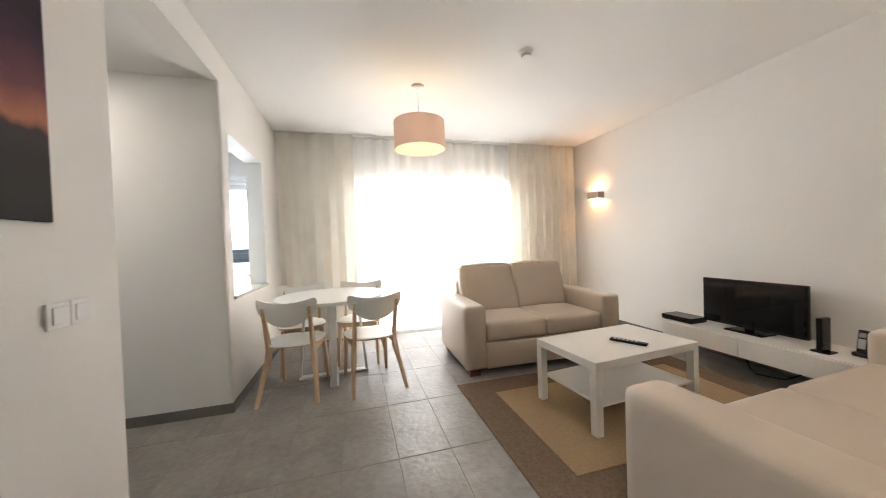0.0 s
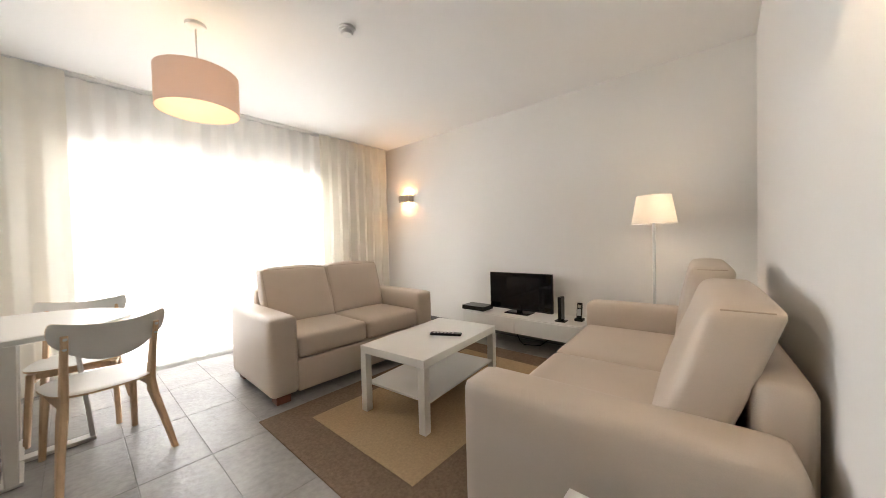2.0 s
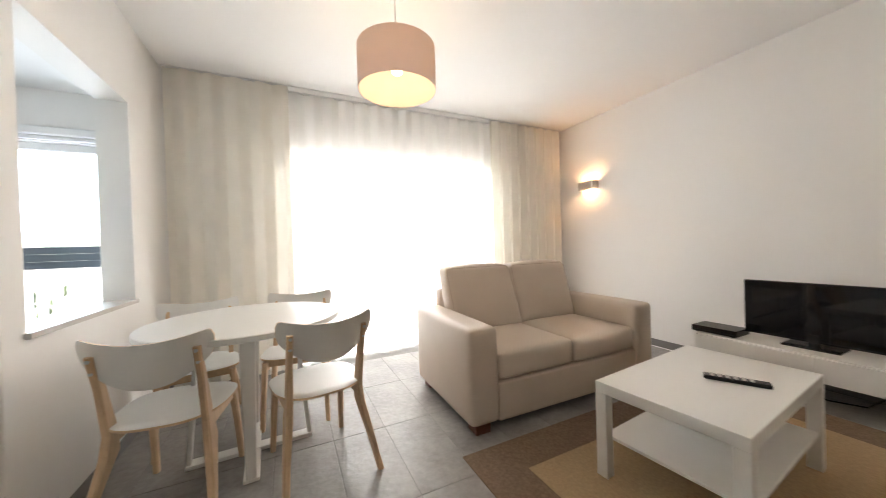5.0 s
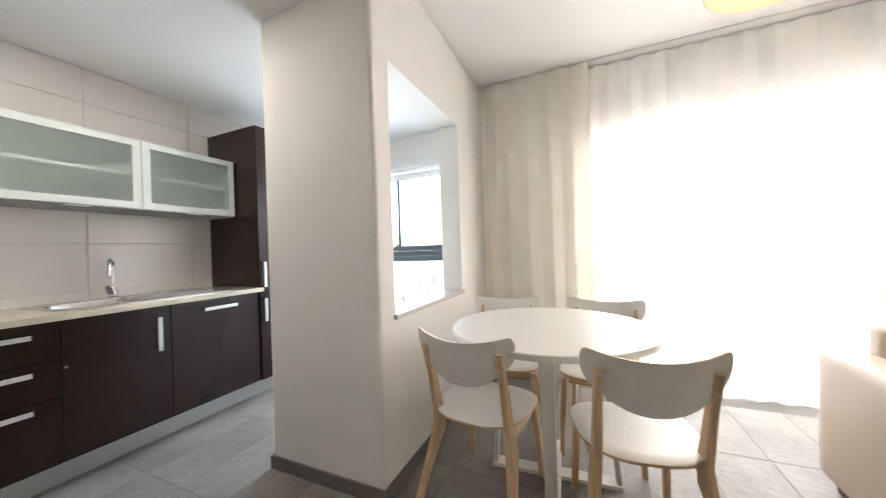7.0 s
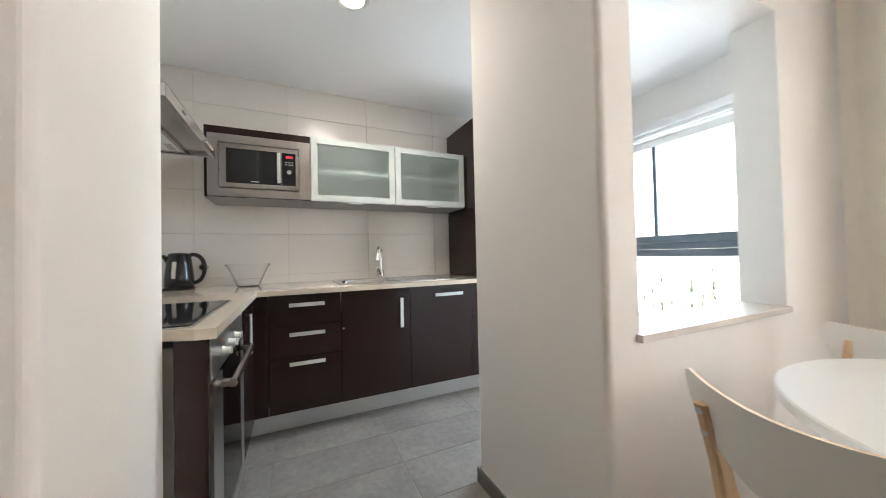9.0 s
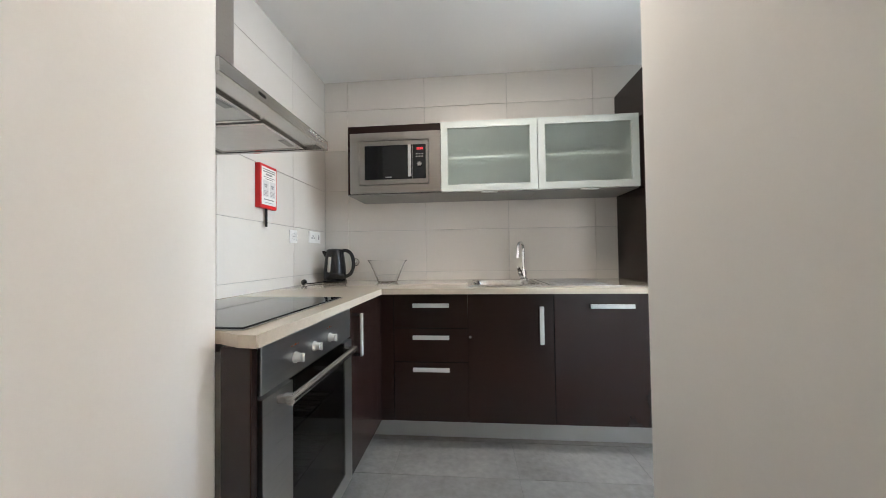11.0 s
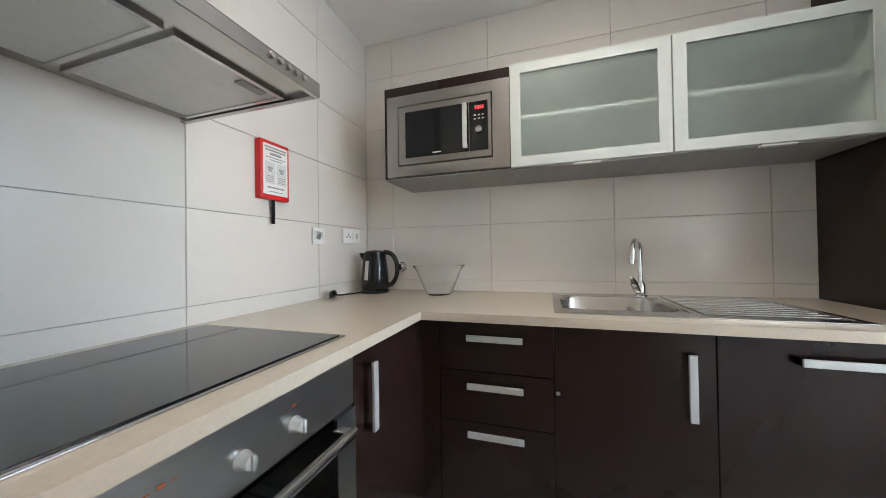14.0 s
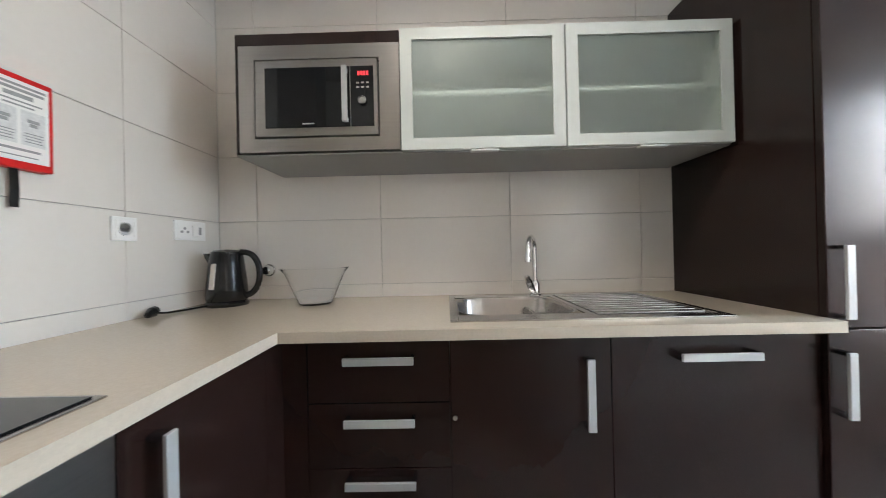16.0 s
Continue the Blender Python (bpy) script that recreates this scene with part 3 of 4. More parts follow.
for i in range(6):
    for j in range(3):
        part("button", box(-0.09 + 0.027 * i, -0.076 + 0.027 * i, -0.018 + 0.014 * j, -0.009 + 0.014 * j, 0.018, 0.021, bevel=0.001), M_TAUPE, rem)

tvb = thing("television_bench", pose(XE, 0.785, 0.0), "low white wall-hung television bench", "television bench")
part("body", box(-0.40, -0.0, -0.635, 0.685, 0.165, 0.33, bevel=0.003), M_WHITE, tvb)
for k in (-1, 1):
    part("flap_door", box(-0.418, -0.402, 0.025 + k * 0.33 - 0.3275, 0.025 + k * 0.33 + 0.3275, 0.168, 0.322, bevel=0.002), M_WHITE, tvb)
tv = thing("television", pose(6.19, 0.865, 0.33), "black flat television on a low stand", "television")
part("foot", box(-0.09, 0.09, -0.14, 0.14, 0, 0.012, bevel=0.004), M_BLACK, tv)
part("neck", box(-0.012, 0.018, -0.03, 0.03, 0.012, 0.09, bevel=0.004), M_BLACK, tv)
part("casing", box(0.0, 0.035, -0.37, 0.37, 0.03, 0.437, bevel=0.006), M_BLACK, tv)
part("screen", box(-0.002, 0.0, -0.36, 0.36, 0.045, 0.429), M_BGLASS, tv)
stb = thing("set_top_box", pose(6.10, 1.36, 0.33), "black set-top box on the television bench", "set-top box")
part("body", box(-0.10, 0.10, -0.15, 0.15, 0.008, 0.055, bevel=0.004), M_BLACK, stb)
part("front_strip", box(-0.103, -0.1005, -0.14, 0.14, 0.018, 0.03), M_BGLASS, stb)
for y in (-0.12, 0.12):
    part("foot", box(-0.08, 0.08, y - 0.01, y + 0.01, 0, 0.008), M_BLACK, stb)
rt = thing("router", pose(6.09, 0.37, 0.33), "black upright router on the television bench", "router")
part("stand", box(-0.045, 0.045, -0.05, 0.05, 0, 0.012, bevel=0.004), M_BLACK, rt)
part("body", box(-0.05, 0.05, -0.016, 0.016, 0.012, 0.24, bevel=0.006, seg=3), M_BLACK, rt)
ph = thing("cordless_phone", pose(6.20, 0.235, 0.33), "black cordless phone standing in its cradle", "telephone")
part("cradle", box(-0.04, 0.04, -0.04, 0.04, 0, 0.03, bevel=0.01), M_BLACK, ph)
hs = part("handset", box(-0.012, 0.012, -0.024, 0.024, -0.075, 0.075, bevel=0.006, seg=3), M_BLACK, ph, m=pose(0.005, 0, 0.10, 0, 12, 0))
part("keypad", box(-0.0135, -0.0125, -0.017, 0.017, -0.05, 0.015), M_ALU, hs)
part("screen", box(-0.0135, -0.0125, -0.015, 0.015, 0.025, 0.055), M_TAUPE, hs)

socket_tv = thing("wall_socket", pose(XE, 0.13, 0.36), "small white wall socket beside the bench", "socket")
part("plate", box(-0.009, 0.0, -0.04, 0.04, -0.04, 0.04, bevel=0.003), M_WPLAS, socket_tv)
part("recess", lathe([(0.0, 0.0), (0.02, 0.0), (0.02, 0.002), (0.0, 0.002)], 20), M_INK, socket_tv, m=pose(-0.009, 0, 0, 0, -90, 0))
cable = tube([(6.355, 2.35, 0.006), (6.34, 2.1, 0.006), (6.33, 1.8, 0.006), (6.32, 1.55, 0.006), (6.30, 1.40, 0.006)], 0.005, 8)
tagged(part("cable", cable, M_WPLAS, smooth=True), "thin white cable lying along the skirting", "cable")
cable = tube([(6.36, 1.0, 0.16), (6.33, 0.98, 0.06), (6.25, 0.90, 0.007), (6.15, 0.80, 0.006), (6.22, 0.65, 0.006), (6.33, 0.6, 0.05), (6.36, 0.58, 0.16)], 0.005, 8)
tagged(part("cable", cable, M_BLACK, smooth=True), "black cable looping under the television bench", "cable")

# dining table on two crossed steel frames
dt = thing("dining_table", pose(2.77, 2.06, 0), "round white dining table on crossed flat steel frames", "dining table")
part("tabletop", lathe([(0.0, 0.712), (0.470, 0.712), (0.478, 0.716), (0.478, 0.738), (0.474, 0.742), (0.0, 0.742)], 72), M_WHITE, dt, smooth=True)
for k in range(2):
    fr = part("foot_bar", box(-0.30, 0.30, -0.035, 0.035, 0.0, 0.02 - 0.004 * k, bevel=0.002), M_WHITE, dt, m=pose(0, 0, 0, 0, 0, 3 + 90 * k))
    part("top_bar", box(-0.24, 0.24, -0.035, 0.035, 0.690 - 0.02 * k, 0.710 - 0.02 * k, bevel=0.002), M_WHITE, fr)
    for sx in (-1, 1):
        part("leg", sweep([(sx * 0.288, 0, 0.016, 0.022, 0.045), (sx * 0.23, 0, 0.70 - 0.02 * k, 0.022, 0.075)]), M_WHITE, fr)


def plywood_edge(ob, axis):
    """Bares the light wood on the narrow edge of a lacquered board; axis: across its broad faces."""
    ob.data.materials.append(M_BEECH)
    for p in ob.data.polygons:
        p.material_index = int(abs(p.normal[axis]) < 0.5)


def chair(m):
    """A dining chair that faces +y, its origin on the floor under the middle of the seat."""
    c = thing("dining_chair", m, "white plywood dining chair with light beech legs", "chair", "chairs round the table")
    for s in (-1, 1):
        part("rear_leg", sweep([(s * 0.218, -0.285, 0.0, 0.026, 0.036), (s * 0.198, -0.218, 0.155, 0.028, 0.050), (s * 0.174, -0.148, 0.310, 0.030, 0.090),
                                (s * 0.167, -0.150, 0.395, 0.028, 0.064), (s * 0.168, -0.195, 0.59, 0.026, 0.042), (s * 0.170, -0.240, 0.73, 0.024, 0.032)]), M_BEECH, c, "light beech leg")
        part("front_leg", sweep([(s * 0.190, 0.215, 0.0, 0.026, 0.028), (s * 0.182, 0.185, 0.22, 0.028, 0.038), (s * 0.172, 0.160, 0.408, 0.030, 0.055)]), M_BEECH, c, "light beech leg")
        part("side_rail", sweep([(s * 0.168, 0.0, 0.350, 0.024, 0.30), (s * 0.166, 0.0, 0.409, 0.024, 0.34)]), M_BEECH, c, "light beech rail")
        for z in (0.715, 0.665):
            part("screw", tube([(s * 0.170, -0.258 + (0.73 - z) * 0.3, z), (s * 0.170, -0.252 + (0.73 - z) * 0.3, z)], 0.008, 10), M_ALU, c)
    part("front_rail", box(-0.17, 0.17, 0.135, 0.155, 0.37, 0.405, bevel=0.003), M_BEECH, c, "light beech rail")
    seat = bmesh.new()
    rings = []
    n = 48
    for f, z in ((1.0, 0.414), (1.0, 0.424), (0.97, 0.428), (0.7, 0.422), (0.35, 0.417)):
        ring = []
        for k in range(n):
            a = 2 * math.pi * k / n
            ca, sa = math.cos(a), math.sin(a)
            e = 2 / 2.9
            ring.append(seat.verts.new((f * 0.215 * math.copysign(abs(ca) ** e, ca) * (1 + 0.13 * sa), f * 0.212 * math.copysign(abs(sa) ** e, sa) - 0.012, z)))
        rings.append(ring)
    for a, b in zip(rings, rings[1:]):
        for k in range(n):
            seat.faces.new((a[k], a[(k + 1) % n], b[(k + 1) % n], b[k]))
    seat.faces.new(rings[0])
    seat.faces.new(rings[-1])
    plywood_edge(part("seat", seat, M_WHITE, c, smooth=True), 2)
    back = bmesh.new()
    nu, nv = 60, 8
    grid = {}
    for side in (0, 1):
        for i in range(nu + 1):
            u = -1 + 2 * i / nu
            top, bot = 0.765 + 0.035 * u * u, 0.578 + 0.125 * abs(u) ** 2.2
            if abs(u) > 0.9:
                mid, f = (top + bot) / 2, 0.35 + 0.65 * math.sqrt(max(0, 1 - ((abs(u) - 0.9) / 0.1) ** 2))
                top, bot = mid + (top - mid) * f, mid + (bot - mid) * f
            for j in range(nv + 1):
                z = bot + (top - bot) * j / nv
                y = -0.245 + 0.065 * u * u - (z - 0.6) * 0.22 + (0.010 if side else 0.0)
                grid[side, i, j] = back.verts.new((u * 0.222, y, z))
    for side in (0, 1):
        for i in range(nu):
            for j in range(nv):
                back.faces.new([grid[side, i + a, j + b] for a, b in ((0, 0), (1, 0), (1, 1), (0, 1))])
    for i in range(nu):
        for j in (0, nv):
            back.faces.new((grid[0, i, j], grid[0, i + 1, j], grid[1, i + 1, j], grid[1, i, j]))
    for j in range(nv):
        for i in (0, nu):
            back.faces.new((grid[0, i, j], grid[0, i, j + 1], grid[1, i, j + 1], grid[1, i, j]))
    plywood_edge(part("backrest", back, M_WHITE, c, smooth=True), 1)
    return c


first = chair(pose(2.50, 1.84, 0, 0, 0, -8))
copy_thing(first, pose(3.095, 1.81, 0, 0, 0, 11))
copy_thing(first, pose(2.46, 2.42, 0, 0, 0, 188))
copy_thing(first, pose(3.02, 2.42, 0, 0, 0, 172))

# hall wall: picture and switches
pic = thing("picture", pose(XW, -0.31, 1.28), "unframed canvas of a dark rocky dusk landscape", "picture")
M_PIC = bpy.data.materials.new("dusk_print")
M_PIC.use_nodes = True
_n = M_PIC.node_tree
_co, _sep, _ns, _ad, _rp = (_n.nodes.new("ShaderNode" + k) for k in ("TexCoord", "SeparateXYZ", "TexNoise", "Math", "ValToRGB"))
_ns.inputs["Scale"].default_value, _ns.inputs["Detail"].default_value = 6.0, 8.0
_ad.operation = "MULTIPLY_ADD"
_ad.inputs[1].default_value = 0.22
_n.links.new(_co.outputs["Generated"], _sep.inputs[0])
_n.links.new(_co.outputs["Object"], _ns.inputs["Vector"])
_n.links.new(_ns.outputs["Fac"], _ad.inputs[0])
_n.links.new(_sep.outputs["Z"], _ad.inputs[2])
_cr = _rp.color_ramp
_cr.elements[0].position, _cr.elements[0].color = 0.1, (0.030, 0.026, 0.022, 1)
_cr.elements[1].position, _cr.elements[1].color = 1.1, (0.035, 0.018, 0.030, 1)
for _p, _c in ((0.42, (0.045, 0.036, 0.034, 1)), (0.52, (0.055, 0.040, 0.045, 1)), (0.56, (0.42, 0.16, 0.09, 1)), (0.68, (0.16, 0.055, 0.065, 1)), (0.85, (0.06, 0.028, 0.045, 1))):
    _e = _cr.elements.new(_p)
    _e.color = _c
_n.links.new(_ad.outputs[0], _rp.inputs[0])
_n.links.new(_rp.outputs[0], _n.nodes["Principled BSDF"].inputs["Base Color"])
_n.nodes["Principled BSDF"].inputs["Roughness"].default_value = 0.7
_n.nodes["Principled BSDF"].inputs["Specular IOR Level"].default_value = 0.2
part("canvas", box(0.0, 0.022, -0.49, 0.49, 0.0, 0.66, bevel=0.002), M_PIC, pic)
for k, y in enumerate((0.20, 0.285)):
    sw = thing("light_switch", pose(XW, y, 0.995), "white square light switch on the wall", "light switch", "hall switches")
    part("plate", box(0, 0.009, -0.041, 0.041, -0.041, 0.041, bevel=0.003), M_WPLAS, sw)
    part("rocker", box(0.009, 0.014, -0.027, 0.027, -0.027, 0.027, bevel=0.003), M_WPLAS, sw)
st = thing("side_table", pose(3.70, -0.67, 0), "small white side table beside the sofa arm", "side table")
part("tabletop", box(-0.18, 0.18, -0.18, 0.18, 0.41, 0.45, bevel=0.003), M_WHITE, st)
for sx in (-1, 1):
    for sy in (-1, 1):
        part("leg", box(sx * 0.155 - 0.02, sx * 0.155 + 0.02, sy * 0.155 - 0.02, sy * 0.155 + 0.02, 0, 0.41, bevel=0.002), M_WHITE, st)


# ---- kitchen ----
ZT, ZB = 0.89, 0.86          # worktop, top and underside
FX, FY = 0.585, 0.590          # fronts of the sink run and of the hob run


def handle(parent, a, b, axis, out):
    """A flat aluminium pull between points a and b; out: the way it stands off."""
    a, b, o = Vector(a), Vector(b), Vector(out)
    side = (b - a).normalized().cross(o)
    along = (b - a).normalized()

    def bar(p, q, near, far):
        c = (p + o * near - side * 0.011, q + o * far + side * 0.011)
        return box(*[f(c[0][i], c[1][i]) for i in range(3) for f in (min, max)], bevel=0.0015)

    # posts take a black colour for the shadow behind the bar
    for p in (a, b - along * 0.010):
        part("handle_post", bar(p, p + along * 0.010, 0.0, 0.026), M_BLACK, parent, "handle post coloured black as if in shadow")
    return part("handle", bar(a, b, 0.026, 0.034), M_ALU, parent, "satin aluminium handle")


def cabinet(name, label, category="kitchen cabinet", group="kitchen cabinets"):
    return thing(name, pose(0, 0, 0), label, category, group)


g = 0.0015
c = cabinet("drawer_unit", "dark wenge base unit with three drawers")
part("body", box(0.02, FX - 0.019, 0.66, 1.07, 0.157, ZB), M_WENGE, c)
for z0, z1, hz in ((0.668, 0.856, 0.795), (0.482, 0.665, 0.622), (0.160, 0.479, 0.449)):
    d = part("drawer_front", box(FX - 0.018, FX, 0.66 + g, 1.07 - g, z0, z1, bevel=0.0015), M_WENGE, c)
    handle(d, (FX, 0.772, hz), (FX, 0.970, hz), 1, (1, 0, 0))
c = cabinet("sink_unit", "dark wenge base unit under the sink")
part("body", box(0.02, FX - 0.019, 1.07, 1.53, 0.157, 0.72), M_WENGE, c)
d = part("door", box(FX - 0.018, FX, 1.07 + g, 1.53 - g, 0.160, 0.856, bevel=0.0015), M_WENGE, c)
part("lock", lathe([(0.0, 0.0), (0.007, 0.0), (0.006, 0.003), (0.0, 0.003)], 14), M_STEELD, d, m=pose(FX, 1.083, 0.62, 0, 90, 0))
handle(d, (FX, 1.46, 0.59), (FX, 1.46, 0.79), 2, (1, 0, 0))
c = cabinet("dishwasher_unit", "dark wenge panelled dishwasher")
part("body", box(0.02, FX - 0.019, 1.53, 2.12, 0.157, ZB), M_WENGE, c)
d = part("door", box(FX - 0.018, FX, 1.53 + g, 2.12 - g, 0.160, 0.856, bevel=0.0015), M_WENGE, c)
handle(d, (FX, 1.71, 0.79), (FX, 1.93, 0.79), 1, (1, 0, 0))
c = cabinet("corner_unit", "dark wenge corner base unit with a narrow door")
part("body", box(0.02, 1.051, 0.02, FY - 0.019, 0.157, ZB), M_WENGE, c)
part("filler", boxes([(FX - 0.018, FX, FY - 0.019, 0.66 - g, 0.160, 0.856), (FX, 0.67, FY - 0.018, FY, 0.160, 0.856)], 0.001), M_WENGE, c)
d = part("door", box(0.67 + g, 1.051 - g, FY - 0.018, FY, 0.160, 0.856, bevel=0.0015), M_WENGE, c)
handle(d, (0.995, FY, 0.64), (0.995, FY, 0.82), 2, (0, 1, 0))
c = cabinet("end_panel", "dark wenge panel closing the worktop end", "cabinet panel")
part("panel", box(1.631, 1.655, 0.515, FY, 0.0, ZB, bevel=0.003), M_WENGE, c)
c = cabinet("tall_unit", "tall dark wenge fridge unit beside the worktop")
part("body", box(0.0, 0.580, 2.122, 2.72, 0.157, 2.17, bevel=0.001), M_WENGE, c)
for z0, z1, h0, h1 in ((0.860, 2.168, 0.89, 1.09), (0.160, 0.855, 0.62, 0.80)):
    d = part("door", box(0.582, 0.602, 2.122, 2.72, z0, z1, bevel=0.002), M_WENGE, c)
    handle(d, (0.602, 2.15, h0), (0.602, 2.15, h1), 2, (1, 0, 0))
tagged(part("plinth", box(0.430, 0.440, 0.45, 2.72, 0, 0.155, bevel=0.001), M_ALU), "brushed aluminium plinth under the sink run", "plinth")
tagged(part("plinth", box(0.441, 1.626, 0.440, 0.450, 0, 0.155, bevel=0.001), M_ALU), "brushed aluminium plinth under the hob run", "plinth")

# worktop, cut out round the bowl
wt = thing("worktop", pose(0, 0, 0), "polished beige stone worktop round the corner", "worktop")
part("slab", grid_solid((0.0, 0.12, 0.51, 0.65), (0.61, 1.10, 1.50, 2.118), {(1, 1)}, ZB, ZT, "z"), M_STONE, wt)
slab = bmesh.new()
ends = [(0.0, 0.0), (1.627, 0.0), (1.627, 0.492), (1.658, 0.562), (1.662, 0.607), (1.658, 0.611), (0.0, 0.611)]
low, top = [slab.verts.new((x, y, ZB)) for x, y in ends], [slab.verts.new((x, y, ZT)) for x, y in ends]
slab.faces.new(low), slab.faces.new(top)
for k in range(len(ends)):
    n = (k + 1) % len(ends)
    slab.faces.new((low[k], low[n], top[n], top[k]))
part("slab", slab, M_STONE, wt)

# sink
sk = thing("sink", pose(0, 0, ZT), "stainless steel sink with a ribbed drainer", "sink")
part("rim", boxes([(0.05, 0.575, 1.075, 1.10, 0.0, 0.006), (0.05, 0.13, 1.10, 1.50, 0.0, 0.006), (0.50, 0.575, 1.10, 1.50, 0.0, 0.006), 
                   (0.05, 0.575, 1.50, 1.52, 0.0, 0.006), (0.05, 0.09, 1.52, 1.90, 0.0, 0.006), (0.535, 0.575, 1.52, 1.90, 0.0, 0.006), (0.09, 0.535, 1.875, 1.90, 0.0, 0.006)], 0.0015), M_STEEL, sk)


def sink_bowl(cx, cy, hx, hy, deep):
    bm, n, rings = bmesh.new(), 40, []
    for f, z in ((1.04, 0.005), (1.0, 0.003), (0.97, -0.01), (0.94, -deep * 0.8), (0.85, -deep * 0.97), (0.15, -deep)):
        rings.append([])
        for k in range(n):
            a = 2 * math.pi * k / n
            ca, sa = math.cos(a), math.sin(a)
            rings[-1].append(bm.verts.new((cx + f * hx * math.copysign(abs(ca) ** 0.5, ca), cy + f * hy * math.copysign(abs(sa) ** 0.5, sa), z)))
    for a, b in zip(rings, rings[1:]):
        for k in range(n):
            bm.faces.new((a[k], a[(k + 1) % n], b[(k + 1) % n], b[k]))
    bm.faces.new(rings[-1])
    part("bowl", bm, M_STEEL, sk, smooth=True)
    part("drain", lathe([(0.0, -deep + 0.003), (0.03, -deep + 0.003), (0.034, -deep + 0.001), (0.0, -deep + 0.001)], 24, cx=cx, cy=cy), M_CHROME, sk)


sink_bowl(0.315, 1.300, 0.182, 0.196, 0.15)
part("divider", cushion(0.30, 0.016, 0.11, 0.007, 0.0), M_STEEL, sk, smooth=True, m=pose(0.315, 1.392, -0.085))
dr = part("drainer", box(0.09, 0.535, 1.52, 1.875, 0.0005, 0.0012), M_STEEL, sk)
for k in range(10):
    part("rib", box(0.115 + 0.041 * k, 0.136 + 0.041 * k, 1.53, 1.865, 0.0012, 0.0075, bevel=0.003), M_STEEL, dr)
tp = thing("tap", pose(0.085, 1.455, ZT + 0.006, 0, 0, -18), "chrome swan-neck kitchen tap", "tap")
part("body", lathe([(0.0, 0.0), (0.027, 0.0), (0.027, 0.006), (0.021, 0.010), (0.021, 0.050), (0.012, 0.066), (0.0, 0.066)], 24), M_CHROME, tp, smooth=True)
arc = [(0, 0, 0.05), (0, 0, 0.12), (0, 0, 0.20)] + [(0.052 - 0.052 * math.cos(a), -0.02 * (1 - math.cos(a)) / 2, 0.20 + 0.052 * math.sin(a)) for a in [math.pi * k / 14 for k in range(1, 15)]] + [(0.106, -0.021, 0.165)]
part("spout", tube(arc, 0.0105, 14), M_CHROME, tp, smooth=True)
part("nozzle", tube([(0.1055, -0.021, 0.168), (0.107, -0.0212, 0.148)], 0.013, 14), M_CHROME, tp, smooth=True)
part("lever", sweep([(0.012, -0.010, 0.018, 0.032, 0.030), (0.024, -0.020, 0.050, 0.036, 0.032), (0.034, -0.030, 0.082, 0.034, 0.022), (0.036, -0.032, 0.088, 0.026, 0.014)]), M_CHROME, tp, smooth=True)

# hob, oven, hood
hob = thing("hob", pose(1.325, 0.302, ZT), "black glass ceramic hob set in the worktop", "hob")
part("frame", box(-0.30, 0.30, -0.25, 0.25, 0.0, 0.004, bevel=0.0015), M_STEEL, hob)
part("glass", box(-0.289, 0.289, -0.239, 0.239, 0.004, 0.007, bevel=0.001), M_BGLASS, hob)
ov = thing("oven", pose(1.338, 0, 0), "built-in oven with a glass door and three knobs", "oven")
part("body", boxes([(-0.285, 0.285, 0.03, 0.06, 0.16, 0.84), (-0.285, -0.245, 0.06, FY - 0.021, 0.16, 0.84), (0.205, 0.285, 0.06, FY - 0.021, 0.16, 0.84),
                    (-0.245, 0.205, 0.06, FY - 0.021, 0.16, 0.22), (-0.245, 0.205, 0.06, FY - 0.021, 0.72, 0.84)]), M_GREYLAM, ov, "dark enamelled oven cavity")
for z in (0.36, 0.53):
    rack = part("rack", boxes([(-0.243, 0.203, y, y + 0.006, z, z + 0.006) for y in (0.12, 0.53)]), M_CHROME, ov, "chrome wire rack")
    for k in range(12):
        part("wire", box(-0.225 + 0.037 * k, -0.2215 + 0.037 * k, 0.126, 0.53, z + 0.001, z + 0.0045), M_CHROME, rack)
cp = part("control_panel", box(-0.285, 0.285, FY - 0.02, FY + 0.002, 0.735, 0.856, bevel=0.003), M_STEELD, ov)
for x in (0.135, 0.023, -0.088):
    kb = part("knob", lathe([(0.0, 0.0), (0.0155, 0.0), (0.0155, 0.004), (0.0125, 0.008), (0.0115, 0.021), (0.0, 0.023)], 24), M_ALU, cp, smooth=True, m=pose(x, FY + 0.002, 0.782, -90, 0, 0))
    part("grip", box(-0.003, 0.003, -0.0125, 0.0125, 0.021, 0.028, bevel=0.002), M_ALU, kb)
for x in (0.135, -0.088):
    part("pilot_lamp", box(x - 0.004, x + 0.004, FY + 0.002, FY + 0.0035, 0.816, 0.821), M_ORANGE, cp)
    for dx in (-0.016, 0.016):
        part("dial_mark", box(x + dx - 0.004, x + dx + 0.004, FY + 0.002, FY + 0.0026, 0.8165, 0.8185), M_ORANGE, cp)
dd = part("door", grid_solid((-0.285, -0.215, 0.155, 0.285), (0.165, 0.22, 0.727), {(1, 1)}, FY - 0.02, FY + 0.006, "y"), M_STEELD, ov, "steel oven door")
part("glass", box(-0.215, 0.155, FY - 0.006, FY + 0.004, 0.22, 0.727), M_TINT, dd, "dark tinted glass")
part("handle", tube([(-0.22, FY + 0.045, 0.705), (0.235, FY + 0.045, 0.705)], 0.0120, 16), M_STEEL, dd, smooth=True)
for x in (-0.205, 0.22):
    part("handle_post", box(x - 0.012, x + 0.012, FY + 0.006, FY + 0.045, 0.695, 0.715, bevel=0.003), M_STEEL, dd)
